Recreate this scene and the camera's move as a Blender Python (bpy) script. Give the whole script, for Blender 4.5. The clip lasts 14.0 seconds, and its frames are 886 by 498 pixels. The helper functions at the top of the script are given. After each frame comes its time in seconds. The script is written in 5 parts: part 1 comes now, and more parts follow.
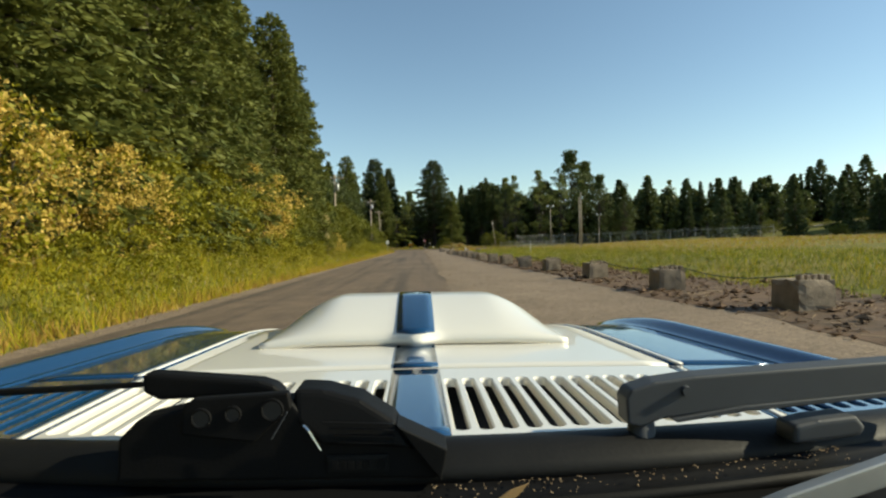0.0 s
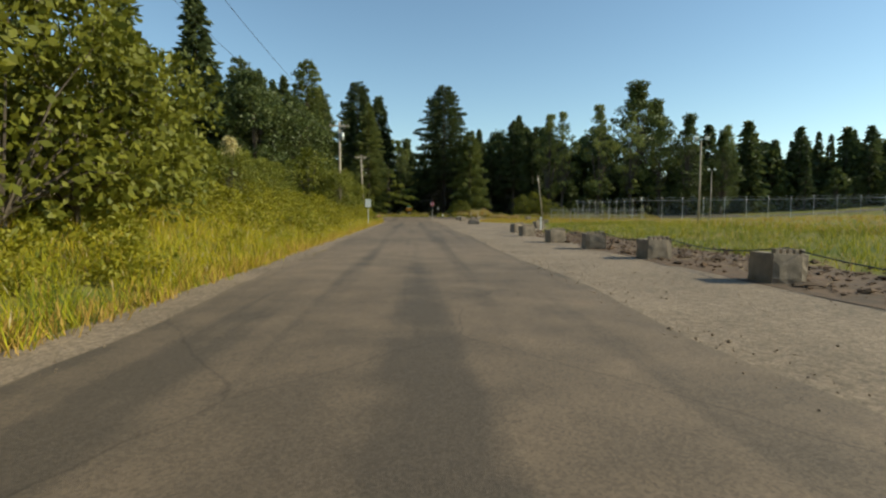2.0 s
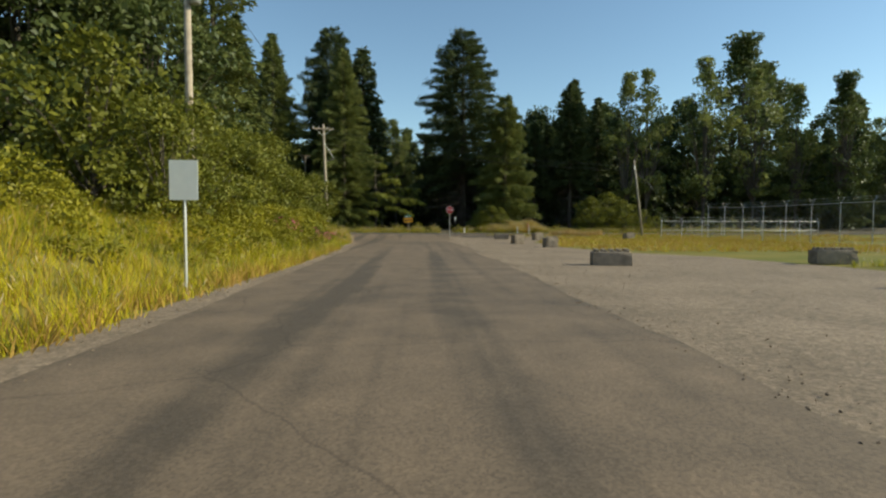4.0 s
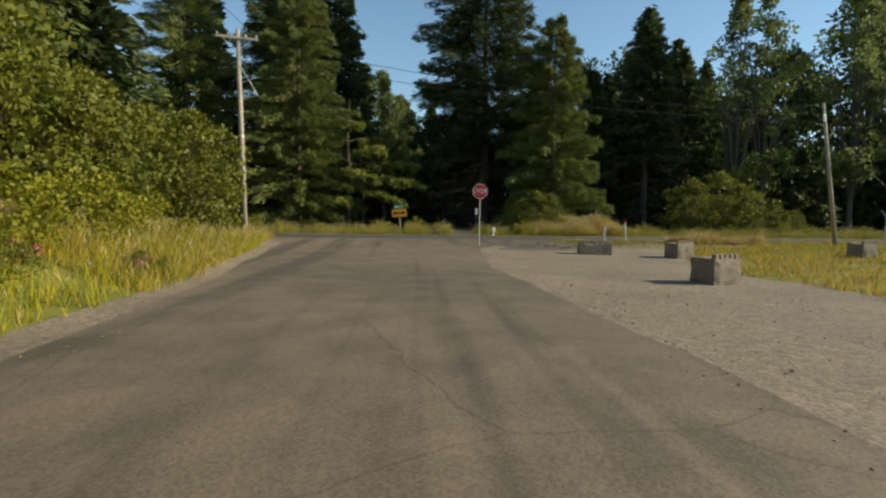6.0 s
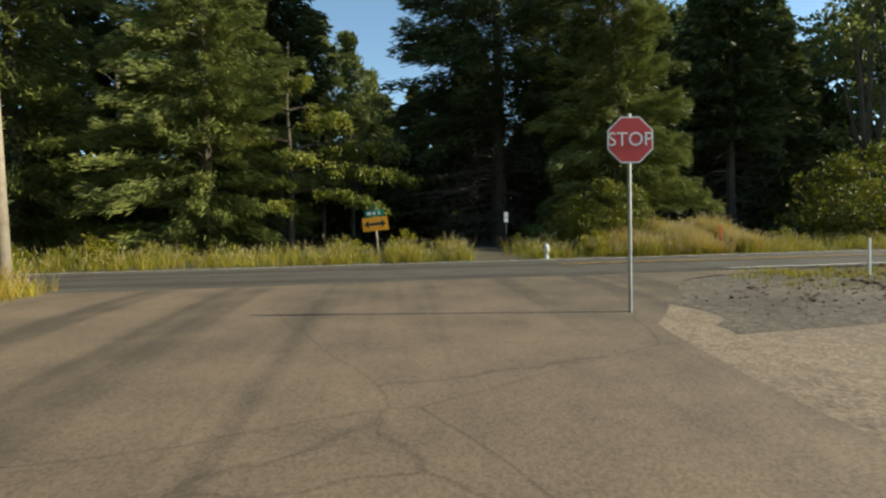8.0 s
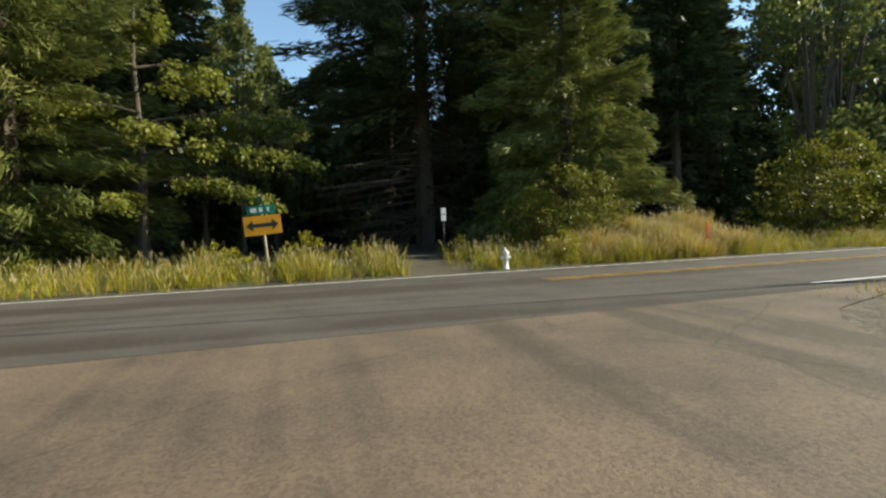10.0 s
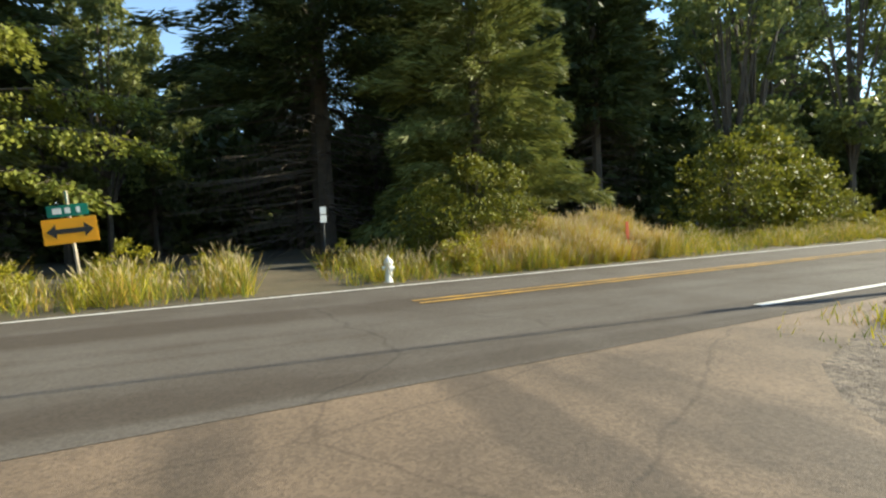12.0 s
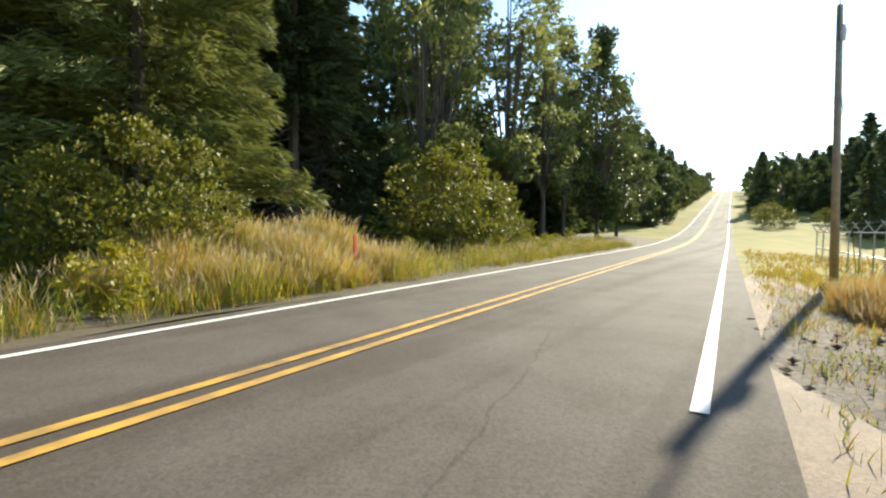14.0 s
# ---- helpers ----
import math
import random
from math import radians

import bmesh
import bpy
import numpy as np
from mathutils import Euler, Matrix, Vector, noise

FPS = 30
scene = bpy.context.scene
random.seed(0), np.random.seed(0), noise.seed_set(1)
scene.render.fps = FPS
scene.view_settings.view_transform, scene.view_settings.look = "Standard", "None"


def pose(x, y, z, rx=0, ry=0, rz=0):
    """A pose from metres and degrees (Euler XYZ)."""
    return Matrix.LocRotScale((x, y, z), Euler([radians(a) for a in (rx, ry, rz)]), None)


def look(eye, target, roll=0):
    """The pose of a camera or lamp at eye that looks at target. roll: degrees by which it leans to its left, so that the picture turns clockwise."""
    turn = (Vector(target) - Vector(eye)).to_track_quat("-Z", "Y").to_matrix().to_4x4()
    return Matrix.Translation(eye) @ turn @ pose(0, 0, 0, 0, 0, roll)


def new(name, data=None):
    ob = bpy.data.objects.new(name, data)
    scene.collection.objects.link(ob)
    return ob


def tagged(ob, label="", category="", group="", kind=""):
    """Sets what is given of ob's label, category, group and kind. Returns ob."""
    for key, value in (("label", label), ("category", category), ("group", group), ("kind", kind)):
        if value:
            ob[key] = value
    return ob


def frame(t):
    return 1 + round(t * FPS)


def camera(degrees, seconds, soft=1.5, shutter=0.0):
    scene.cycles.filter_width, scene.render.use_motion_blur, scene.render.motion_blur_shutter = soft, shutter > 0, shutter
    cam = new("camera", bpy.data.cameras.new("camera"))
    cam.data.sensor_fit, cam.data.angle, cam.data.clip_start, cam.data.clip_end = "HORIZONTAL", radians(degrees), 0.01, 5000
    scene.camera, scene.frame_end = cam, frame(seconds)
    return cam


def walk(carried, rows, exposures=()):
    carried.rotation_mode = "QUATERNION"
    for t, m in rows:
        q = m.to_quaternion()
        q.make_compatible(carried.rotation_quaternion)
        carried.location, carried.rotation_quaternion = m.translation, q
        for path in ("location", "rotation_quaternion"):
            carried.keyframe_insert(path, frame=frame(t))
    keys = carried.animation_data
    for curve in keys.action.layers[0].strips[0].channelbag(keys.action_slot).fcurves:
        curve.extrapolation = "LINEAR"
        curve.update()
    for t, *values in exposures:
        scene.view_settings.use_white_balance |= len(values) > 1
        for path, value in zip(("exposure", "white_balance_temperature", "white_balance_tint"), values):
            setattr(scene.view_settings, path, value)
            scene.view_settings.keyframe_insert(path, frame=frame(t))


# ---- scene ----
cam = camera(80.0, 14.0, soft=2.3)

# ---- the drive: seconds, place, pitch, lean and heading ----
PATH = [
    (0.0, 0.00, 0.00, 1.32, -0.44, 1.4, -2.4), (0.5, -0.38, 13.88, 1.35, -1.35, 0.5, -2.6),
    (1.0, -0.70, 26.04, 1.34, -2.28, 1.4, -2.7), (1.5, -1.31, 37.23, 1.34, -3.69, 0.9, -2.9),
    (2.0, -2.00, 48.44, 1.30, -4.06, -0.2, -3.2), (2.5, -2.35, 58.63, 1.24, -3.50, -0.1, -3.3),
    (3.0, -2.29, 69.00, 1.24, -2.27, 0.1, -3.2), (5.5, -1.40, 103.97, 1.30, -3.51, -1.0, -2.5),
    (6.0, -1.70, 109.10, 1.28, -3.20, -0.8, -3.0), (6.5, -1.85, 113.97, 1.29, -2.67, -0.2, -3.1),
    (7.0, -1.85, 118.24, 1.30, -1.81, 0.8, -2.8), (9.3, -2.62, 128.30, 1.29, -1.90, 1.3, -12.0),
    (9.5, -2.43, 128.72, 1.29, -1.85, 1.5, -13.0), (10.0, -1.86, 129.67, 1.29, -1.72, 2.0, -15.3),
    (10.5, -1.28, 130.52, 1.29, -1.60, 2.3, -17.4), (11.0, -0.73, 131.15, 1.28, -1.74, 2.7, -18.5),
    (11.5, -0.27, 131.49, 1.28, -1.93, 2.8, -19.9), (12.0, 0.18, 131.79, 1.33, -2.01, 2.6, -22.3),
    (12.5, 0.54, 132.15, 1.38, -2.28, 2.2, -27.0), (13.0, 0.95, 132.92, 1.48, -2.20, 1.2, -35.0),
    (13.5, 1.34, 134.05, 1.54, -2.40, 0.0, -46.0), (14.0, 1.75, 135.45, 1.55, -2.40, -1.0, -57.1),
]
walk(cam, [(t, pose(x, y, z, 90 + p, r, w)) for t, x, y, z, p, r, w in PATH],
     exposures=[(0.0, 0.3, 6850, -1), (1.0, 0.3, 6600, -2), (3.0, 0.3, 6500, -2), (5.5, 0.3, 6500, -2), (7.0, 0.45, 6500, -2), (9.3, 0.8, 6500, 0), (11.0, 1.0, 6500, 1), (12.5, 1.42, 6500, 3), (14.0, 1.45, 6500, 5)])

# ---- light: low late sun from the east end of the main road, clear sky ----
SUN_AZ, SUN_EL = radians(96), radians(27)
world = bpy.data.worlds.new("sky")
scene.world = world
world.use_nodes = True
wn = world.node_tree
sky = wn.nodes.new("ShaderNodeTexSky")
sky.sky_type, sky.sun_disc = "NISHITA", False
sky.sun_elevation, sky.sun_rotation = SUN_EL, SUN_AZ
sky.air_density, sky.dust_density, sky.ozone_density = 1.0, 0.1, 1.5
wn.nodes["Background"].inputs[1].default_value = 0.13
wn.links.new(sky.outputs[0], wn.nodes["Background"].inputs[0])
sun_data = bpy.data.lights.new("sun", "SUN")
sun_data.energy, sun_data.angle, sun_data.color = 5.0, radians(0.53), (1.0, 0.89, 0.70)
sun = new("sun", sun_data)
SUN_DIR = Vector((math.sin(SUN_AZ) * math.cos(SUN_EL), math.cos(SUN_AZ) * math.cos(SUN_EL), math.sin(SUN_EL)))
sun.matrix_world = look(SUN_DIR * 100, (0, 0, 0))


# ---- materials ----
def material(name, base, rough=0.7, metal=0.0, vary=0.0, scale=4.0, bump=0.0, bump_scale=40.0, second=None, spec=0.5,
             island=0.0, translucent=0.0, streak=None, coords="Object", coat=0.0, big=0.25, grain=None):
    """Two scales of colour noise between base and second, fine relief, optional random shift per island and leaf translucency."""
    m = bpy.data.materials.new(name)
    m.use_nodes = True
    n, l = m.node_tree.nodes, m.node_tree.links
    p = n["Principled BSDF"]
    p.inputs["Roughness"].default_value, p.inputs["Metallic"].default_value = rough, metal
    p.inputs["Specular IOR Level"].default_value = spec
    p.inputs["Coat Weight"].default_value = coat
    p.inputs["Coat Roughness"].default_value = 0.04
    base, second = (*base, 1), (*(second or [c * 0.62 for c in base]), 1)
    tc = n.new("ShaderNodeTexCoord")
    mix = n.new("ShaderNodeMix")
    mix.data_type = "RGBA"
    mix.inputs["A"].default_value, mix.inputs["B"].default_value = base, second
    if vary or island:
        noise1, noise2 = n.new("ShaderNodeTexNoise"), n.new("ShaderNodeTexNoise")
        noise1.inputs["Scale"].default_value, noise1.inputs["Detail"].default_value = scale, 6
        noise2.inputs["Scale"].default_value, noise2.inputs["Detail"].default_value = scale * big, 3
        add = n.new("ShaderNodeMath")
        add.operation = "ADD"
        for t, k in ((noise1, 0), (noise2, 1)):
            l.new(tc.outputs[coords], t.inputs["Vector"])
            l.new(t.outputs["Fac"], add.inputs[k])
        fac = n.new("ShaderNodeMapRange")
        fac.inputs["From Min"].default_value, fac.inputs["From Max"].default_value = 0.72, 1.28
        fac.inputs["To Min"].default_value, fac.inputs["To Max"].default_value = 0.0, max(vary, 0.01)
        l.new(add.outputs[0], fac.inputs["Value"])
        out = fac.outputs[0]
        if island:
            geo = n.new("ShaderNodeNewGeometry")
            mul = n.new("ShaderNodeMath")
            mul.operation, mul.inputs[1].default_value = "MULTIPLY_ADD", island
            l.new(geo.outputs["Random Per Island"], mul.inputs[0])
            l.new(out, mul.inputs[2])
            out = mul.outputs[0]
        l.new(out, mix.inputs["Factor"])
        if streak:
            # long wheel-worn streaks along one direction
            mp, sn, sr, sm = n.new("ShaderNodeMapping"), n.new("ShaderNodeTexNoise"), n.new("ShaderNodeMapRange"), n.new("ShaderNodeMath")
            mp.inputs["Scale"].default_value = (*streak, 1)
            sn.inputs["Scale"].default_value, sn.inputs["Detail"].default_value = 1.0, 3
            sr.inputs["From Min"].default_value, sr.inputs["From Max"].default_value = 0.50, 0.72
            sr.inputs["To Max"].default_value = 0.9
            sm.operation = "ADD"
            l.new(tc.outputs[coords], mp.inputs["Vector"])
            l.new(mp.outputs[0], sn.inputs["Vector"])
            l.new(sn.outputs["Fac"], sr.inputs["Value"])
            l.new(sr.outputs[0], sm.inputs[0])
            l.new(fac.outputs[0], sm.inputs[1])
            l.new(sm.outputs[0], mix.inputs["Factor"])
    else:
        mix.inputs["Factor"].default_value = 0.0
    if grain:
        # single stones of the aggregate, and a web of fine cracks
        gv, gm, gx = n.new("ShaderNodeTexVoronoi"), n.new("ShaderNodeMapRange"), n.new("ShaderNodeMix")
        gv.inputs["Scale"].default_value = grain[0]
        gm.inputs["To Min"].default_value, gm.inputs["To Max"].default_value = 1.0 - grain[1], 1.0 + grain[1]
        l.new(tc.outputs[coords], gv.inputs["Vector"])
        l.new(gv.outputs["Color"], gm.inputs["Value"])
        gx.data_type, gx.blend_type = "RGBA", "MULTIPLY"
        gx.inputs["Factor"].default_value = 1.0
        l.new(mix.outputs["Result"], gx.inputs["A"])
        l.new(gm.outputs[0], gx.inputs["B"])
        wv, wn2, wm, wx = n.new("ShaderNodeTexVoronoi"), n.new("ShaderNodeTexNoise"), n.new("ShaderNodeMapRange"), n.new("ShaderNodeMix")
        wadd = n.new("ShaderNodeMix")
        wadd.data_type, wadd.inputs["Factor"].default_value = "RGBA", 0.22
        wn2.inputs["Scale"].default_value, wn2.inputs["Detail"].default_value = 1.3, 4
        l.new(tc.outputs[coords], wn2.inputs["Vector"])
        l.new(tc.outputs[coords], wadd.inputs["A"])
        l.new(wn2.outputs["Color"], wadd.inputs["B"])
        wv.feature, wv.inputs["Scale"].default_value = "DISTANCE_TO_EDGE", grain[2]
        l.new(wadd.outputs["Result"], wv.inputs["Vector"])
        wm.inputs["From Max"].default_value = grain[3]
        wm.inputs["To Min"].default_value, wm.inputs["To Max"].default_value = 0.70, 1.0
        l.new(wv.outputs["Distance"], wm.inputs["Value"])
        wx.data_type, wx.blend_type = "RGBA", "MULTIPLY"
        wx.inputs["Factor"].default_value = 1.0
        l.new(gx.outputs["Result"], wx.inputs["A"])
        l.new(wm.outputs[0], wx.inputs["B"])
        mix = wx
    l.new(mix.outputs["Result"], p.inputs["Base Color"])
    if bump:
        bn, b = n.new("ShaderNodeTexNoise"), n.new("ShaderNodeBump")
        bn.inputs["Scale"].default_value, bn.inputs["Detail"].default_value = bump_scale, 5
        b.inputs["Strength"].default_value, b.inputs["Distance"].default_value = bump, 0.02
        l.new(tc.outputs[coords], bn.inputs["Vector"])
        l.new(bn.outputs["Fac"], b.inputs["Height"])
        l.new(b.outputs[0], p.inputs["Normal"])
    if translucent:
        tr, ms = n.new("ShaderNodeBsdfTranslucent"), n.new("ShaderNodeMixShader")
        l.new(mix.outputs["Result"], tr.inputs["Color"])
        ms.inputs[0].default_value = translucent
        l.new(p.outputs[0], ms.inputs[1])
        l.new(tr.outputs[0], ms.inputs[2])
        l.new(ms.outputs[0], n["Material Output"].inputs["Surface"])
    return m


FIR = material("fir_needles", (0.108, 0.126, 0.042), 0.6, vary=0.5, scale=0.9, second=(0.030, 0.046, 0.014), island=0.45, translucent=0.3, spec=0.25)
# lighter, yellower copy of the fir needles: sunlight is put into the colour
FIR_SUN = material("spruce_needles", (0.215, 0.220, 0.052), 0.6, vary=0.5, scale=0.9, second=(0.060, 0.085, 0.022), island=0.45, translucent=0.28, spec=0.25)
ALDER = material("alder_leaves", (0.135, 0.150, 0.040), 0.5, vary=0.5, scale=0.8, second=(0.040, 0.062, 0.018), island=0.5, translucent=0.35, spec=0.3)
# paler than the alder leaves: light from behind is put into the colour
BACKLIT = material("backlit_leaves", (0.26, 0.27, 0.075), 0.5, vary=0.5, scale=0.8, second=(0.10, 0.125, 0.035), island=0.5, translucent=0.5, spec=0.3)
BUSH = material("hedge_leaves", (0.350, 0.300, 0.020), 0.55, vary=0.5, scale=1.2, second=(0.130, 0.140, 0.012), island=0.5, translucent=0.35, spec=0.3)
LEAFY_GREEN = material("green_thicket_leaves", (0.225, 0.215, 0.024), 0.55, vary=0.5, scale=1.2, second=(0.075, 0.092, 0.012), island=0.5, translucent=0.35, spec=0.3)
# bright leaf tone with the sun on the maple's boughs painted in
BOUGH = material("sunlit_bough_leaves", (0.30, 0.30, 0.045), 0.5, vary=0.5, scale=1.2, second=(0.11, 0.135, 0.024), island=0.5, translucent=0.45, spec=0.3)
BLOOM = material("yellow_leaves", (0.78, 0.55, 0.16), 0.6, vary=0.5, scale=1.5, second=(0.42, 0.31, 0.05), island=0.6, translucent=0.35, spec=0.25)
CREAM = material("cream_blossom", (0.70, 0.60, 0.34), 0.7, vary=0.5, scale=2, second=(0.50, 0.40, 0.16), island=0.5, translucent=0.3, spec=0.2)
PINK = material("pink_petals", (0.62, 0.16, 0.24), 0.6, vary=0.4, scale=8, second=(0.40, 0.07, 0.13), island=0.5, translucent=0.3)
GRASS = material("verge_grass", (0.56, 0.45, 0.022), 0.7, vary=0.6, scale=0.5, second=(0.27, 0.28, 0.014), island=0.5, translucent=0.35, spec=0.2, coords="Object")
GREEN_GRASS = material("green_verge_grass", (0.25, 0.27, 0.035), 0.7, vary=0.6, scale=0.5, second=(0.08, 0.115, 0.022), island=0.5, translucent=0.35, spec=0.2)
DRY = material("dry_grass", (0.52, 0.33, 0.085), 0.7, vary=0.5, scale=0.6, second=(0.30, 0.195, 0.042), island=0.5, translucent=0.3, spec=0.2)
STRAW = material("bleached_straw", (0.42, 0.31, 0.19), 0.85, vary=0.6, scale=2, second=(0.24, 0.16, 0.09), island=0.5, spec=0.2)
SEED = material("pale_seed_heads", (0.58, 0.47, 0.27), 0.8, vary=0.4, scale=2, island=0.4, translucent=0.3, spec=0.2)
BARK = material("bark", (0.11, 0.085, 0.062), 0.9, vary=0.8, scale=5, bump=0.7, bump_scale=18)
SOIL = material("meadow_soil", (0.235, 0.185, 0.045), 0.95, vary=0.9, scale=0.35, second=(0.105, 0.128, 0.022), bump=0.6, bump_scale=9, spec=0.15)
# floor colour kept very dark: the shade under the firs is painted in
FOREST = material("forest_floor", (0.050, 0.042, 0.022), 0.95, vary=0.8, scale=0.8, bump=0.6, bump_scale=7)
GRAVEL = material("gravel", (0.290, 0.212, 0.143), 0.92, vary=0.95, scale=6.0, second=(0.172, 0.124, 0.081), bump=0.6, bump_scale=90, big=0.08, grain=(34, 0.42, 9.0, 0.03))
DARK_GRAVEL = material("dark_gravel", (0.165, 0.128, 0.095), 0.95, vary=0.95, scale=5.0, second=(0.075, 0.058, 0.042), bump=0.8, bump_scale=60, big=0.1, grain=(26, 0.5, 7.0, 0.04))
VERGE_SOIL = material("verge_soil", (0.105, 0.078, 0.044), 0.95, vary=0.9, scale=1.6, second=(0.052, 0.046, 0.020), bump=0.9, bump_scale=14)
DIRT = material("dirt", (0.150, 0.084, 0.042), 0.95, vary=0.9, scale=2.2, second=(0.062, 0.038, 0.021), bump=0.9, bump_scale=16)
ASPHALT = material("worn_asphalt", (0.200, 0.140, 0.090), 0.85, vary=0.8, scale=1.3, second=(0.085, 0.062, 0.042), streak=(1.3, 0.035), bump=0.35, bump_scale=150, big=0.1, grain=(55, 0.30, 0.36, 0.0055))
ASPHALT_MAIN = material("grey_asphalt", (0.114, 0.100, 0.084), 0.92, vary=0.75, scale=1.1, second=(0.062, 0.049, 0.037), streak=(0.03, 1.1), bump=0.35, bump_scale=150, big=0.1, grain=(60, 0.28, 0.30, 0.0045), spec=0.35)
WHITE_LINE = material("white_road_paint", (0.74, 0.72, 0.66), 0.7, vary=0.5, scale=9, second=(0.42, 0.40, 0.36))
YELLOW_LINE = material("yellow_road_paint", (0.55, 0.31, 0.045), 0.75, vary=0.95, scale=5, second=(0.22, 0.14, 0.05))
CONCRETE = material("weathered_concrete", (0.35, 0.275, 0.20), 0.9, vary=0.9, scale=5, second=(0.18, 0.14, 0.10), bump=0.5, bump_scale=35)
POLE_WOOD = material("weathered_pole_wood", (0.42, 0.345, 0.26), 0.9, vary=0.8, scale=6, second=(0.25, 0.20, 0.15), bump=0.4, bump_scale=30)
STEEL = material("galvanised_steel", (0.50, 0.50, 0.48), 0.5, 0.7, vary=0.5, scale=12)
DARK_STEEL = material("dark_steel", (0.06, 0.06, 0.06), 0.5, 0.4, vary=0.4, scale=12)
WIRE = material("black_cable", (0.02, 0.02, 0.02), 0.6)
RED = material("red_sign_face", (0.55, 0.035, 0.03), 0.45, vary=0.3, scale=6)
AMBER = material("amber_sign_face", (0.85, 0.36, 0.01), 0.45, vary=0.25, scale=6, second=(0.70, 0.29, 0.01))
GREEN = material("green_sign_face", (0.005, 0.20, 0.13), 0.45, vary=0.25, scale=6)
SIGN_WHITE = material("white_sign_face", (0.78, 0.78, 0.74), 0.5, vary=0.3, scale=6, second=(0.6, 0.6, 0.56))
BLACK = material("black_paint", (0.02, 0.02, 0.02), 0.5)
ORANGE = material("orange_marker", (0.62, 0.10, 0.03), 0.6, vary=0.3, scale=6)
CAR_WHITE = material("white_car_paint", (0.80, 0.77, 0.70), 0.32, vary=0.25, scale=5, second=(0.75, 0.72, 0.65), coat=0.7)
CAR_BLUE = material("metallic_blue_car_paint", (0.009, 0.055, 0.140), 0.2, 0.2, vary=0.3, scale=5, second=(0.007, 0.045, 0.115), coat=1.0)
PLASTIC = material("black_plastic", (0.0075, 0.0075, 0.008), 0.6, vary=0.5, scale=20, bump=0.06, bump_scale=260, spec=0.13)
RUBBER = material("black_rubber", (0.012, 0.012, 0.012), 0.55, vary=0.5, scale=20, bump=0.05, bump_scale=120, spec=0.16)
ARM_GREY = material("grey_wiper_arm", (0.055, 0.060, 0.068), 0.62, 0.0, vary=0.4, scale=10)
CHROME = material("dull_chrome", (0.6, 0.6, 0.6), 0.25, 1.0)
DEAD_LEAF = material("dead_leaf", (0.55, 0.33, 0.13), 0.7, vary=0.4, scale=20)


# ---- small builders ----
def smooth(a, b, v):
    u = np.clip((np.asarray(v, float) - a) / (b - a), 0, 1)
    return u * u * (3 - 2 * u)


def height(x, y):
    """The lie of the land: a grassy bank beside the lane, a field that rises gently, and the hill that the main road climbs."""
    x, y = np.asarray(x, float), np.asarray(y, float)
    bank = (smooth(-5.7, -9.5, x) + 0.7 * smooth(-8, -13, x) * smooth(56, 66, y)) * (1 - smooth(119, 134.5, y - 0.3 * np.minimum(x + 8, 0)))
    field = (0.35 * smooth(7.5, 16, x) + 0.65 * smooth(16, 42, x)) * (1 - smooth(88, 114, y))
    u = np.clip((np.minimum(x, 345) - 30) / 80, 0, 1)
    hill = 0.092 * (80 * (u ** 3 - 0.5 * u ** 4) + np.clip(x - 110, 0, 235)) * smooth(118 - 0.3 * np.clip(x - 60, 0, 200), 133, y)
    verge = smooth(142.5, 145.5, y - 0.079 * x) * 0.25 + 0.6 * np.exp(-((x - 9.8) / 2.3) ** 2 - ((y - 145.0) / 1.1) ** 2)
    crown = 0.3 * smooth(125.5, 135.0, y - 0.077 * x)
    return bank + field + hill + verge + crown


def hz(x, y):
    return float(height(x, y))


def mesh_of(name, verts, faces, mats, idx=None, flat=True):
    me = bpy.data.meshes.new(name)
    me.from_pydata([tuple(v) for v in verts], [], [tuple(f) for f in faces])
    for m in (mats if isinstance(mats, (list, tuple)) else [mats]):
        me.materials.append(m)
    if idx is not None:
        me.polygons.foreach_set("material_index", np.asarray(idx, np.int32))
    if not flat:
        me.polygons.foreach_set("use_smooth", np.ones(len(me.polygons), bool))
    me.update()
    return me


def quads_mesh(name, corners, mats, idx=None):
    """corners: an array of n x 4 x 3; each quad stands alone."""
    c = np.asarray(corners, np.float32)
    n = len(c)
    me = bpy.data.meshes.new(name)
    me.vertices.add(n * 4)
    me.vertices.foreach_set("co", c.reshape(-1))
    me.loops.add(n * 4)
    me.loops.foreach_set("vertex_index", np.arange(n * 4, dtype=np.int32))
    me.polygons.add(n)
    me.polygons.foreach_set("loop_start", np.arange(0, n * 4, 4, dtype=np.int32))
    for m in (mats if isinstance(mats, (list, tuple)) else [mats]):
        me.materials.append(m)
    if idx is not None:
        me.polygons.foreach_set("material_index", np.asarray(idx, np.int32))
    me.update(calc_edges=True)
    me.validate()
    return me


def part(name, bm, mat, parent, label="", flat=True):
    me = bpy.data.meshes.new(name)
    bm.to_mesh(me)
    bm.free()
    me.materials.append(mat)
    if not flat:
        me.polygons.foreach_set("use_smooth", np.ones(len(me.polygons), bool))
    ob = new(name, me)
    ob.parent = parent
    return tagged(ob, label) if label else ob


def part_mesh(name, me, parent, label=""):
    ob = new(name, me)
    ob.parent = parent
    return tagged(ob, label) if label else ob


def root(name, m, label, category, group=""):
    ob = new(name)
    ob.empty_display_size = 0.2
    ob.matrix_world = m
    return tagged(ob, label, category, group)


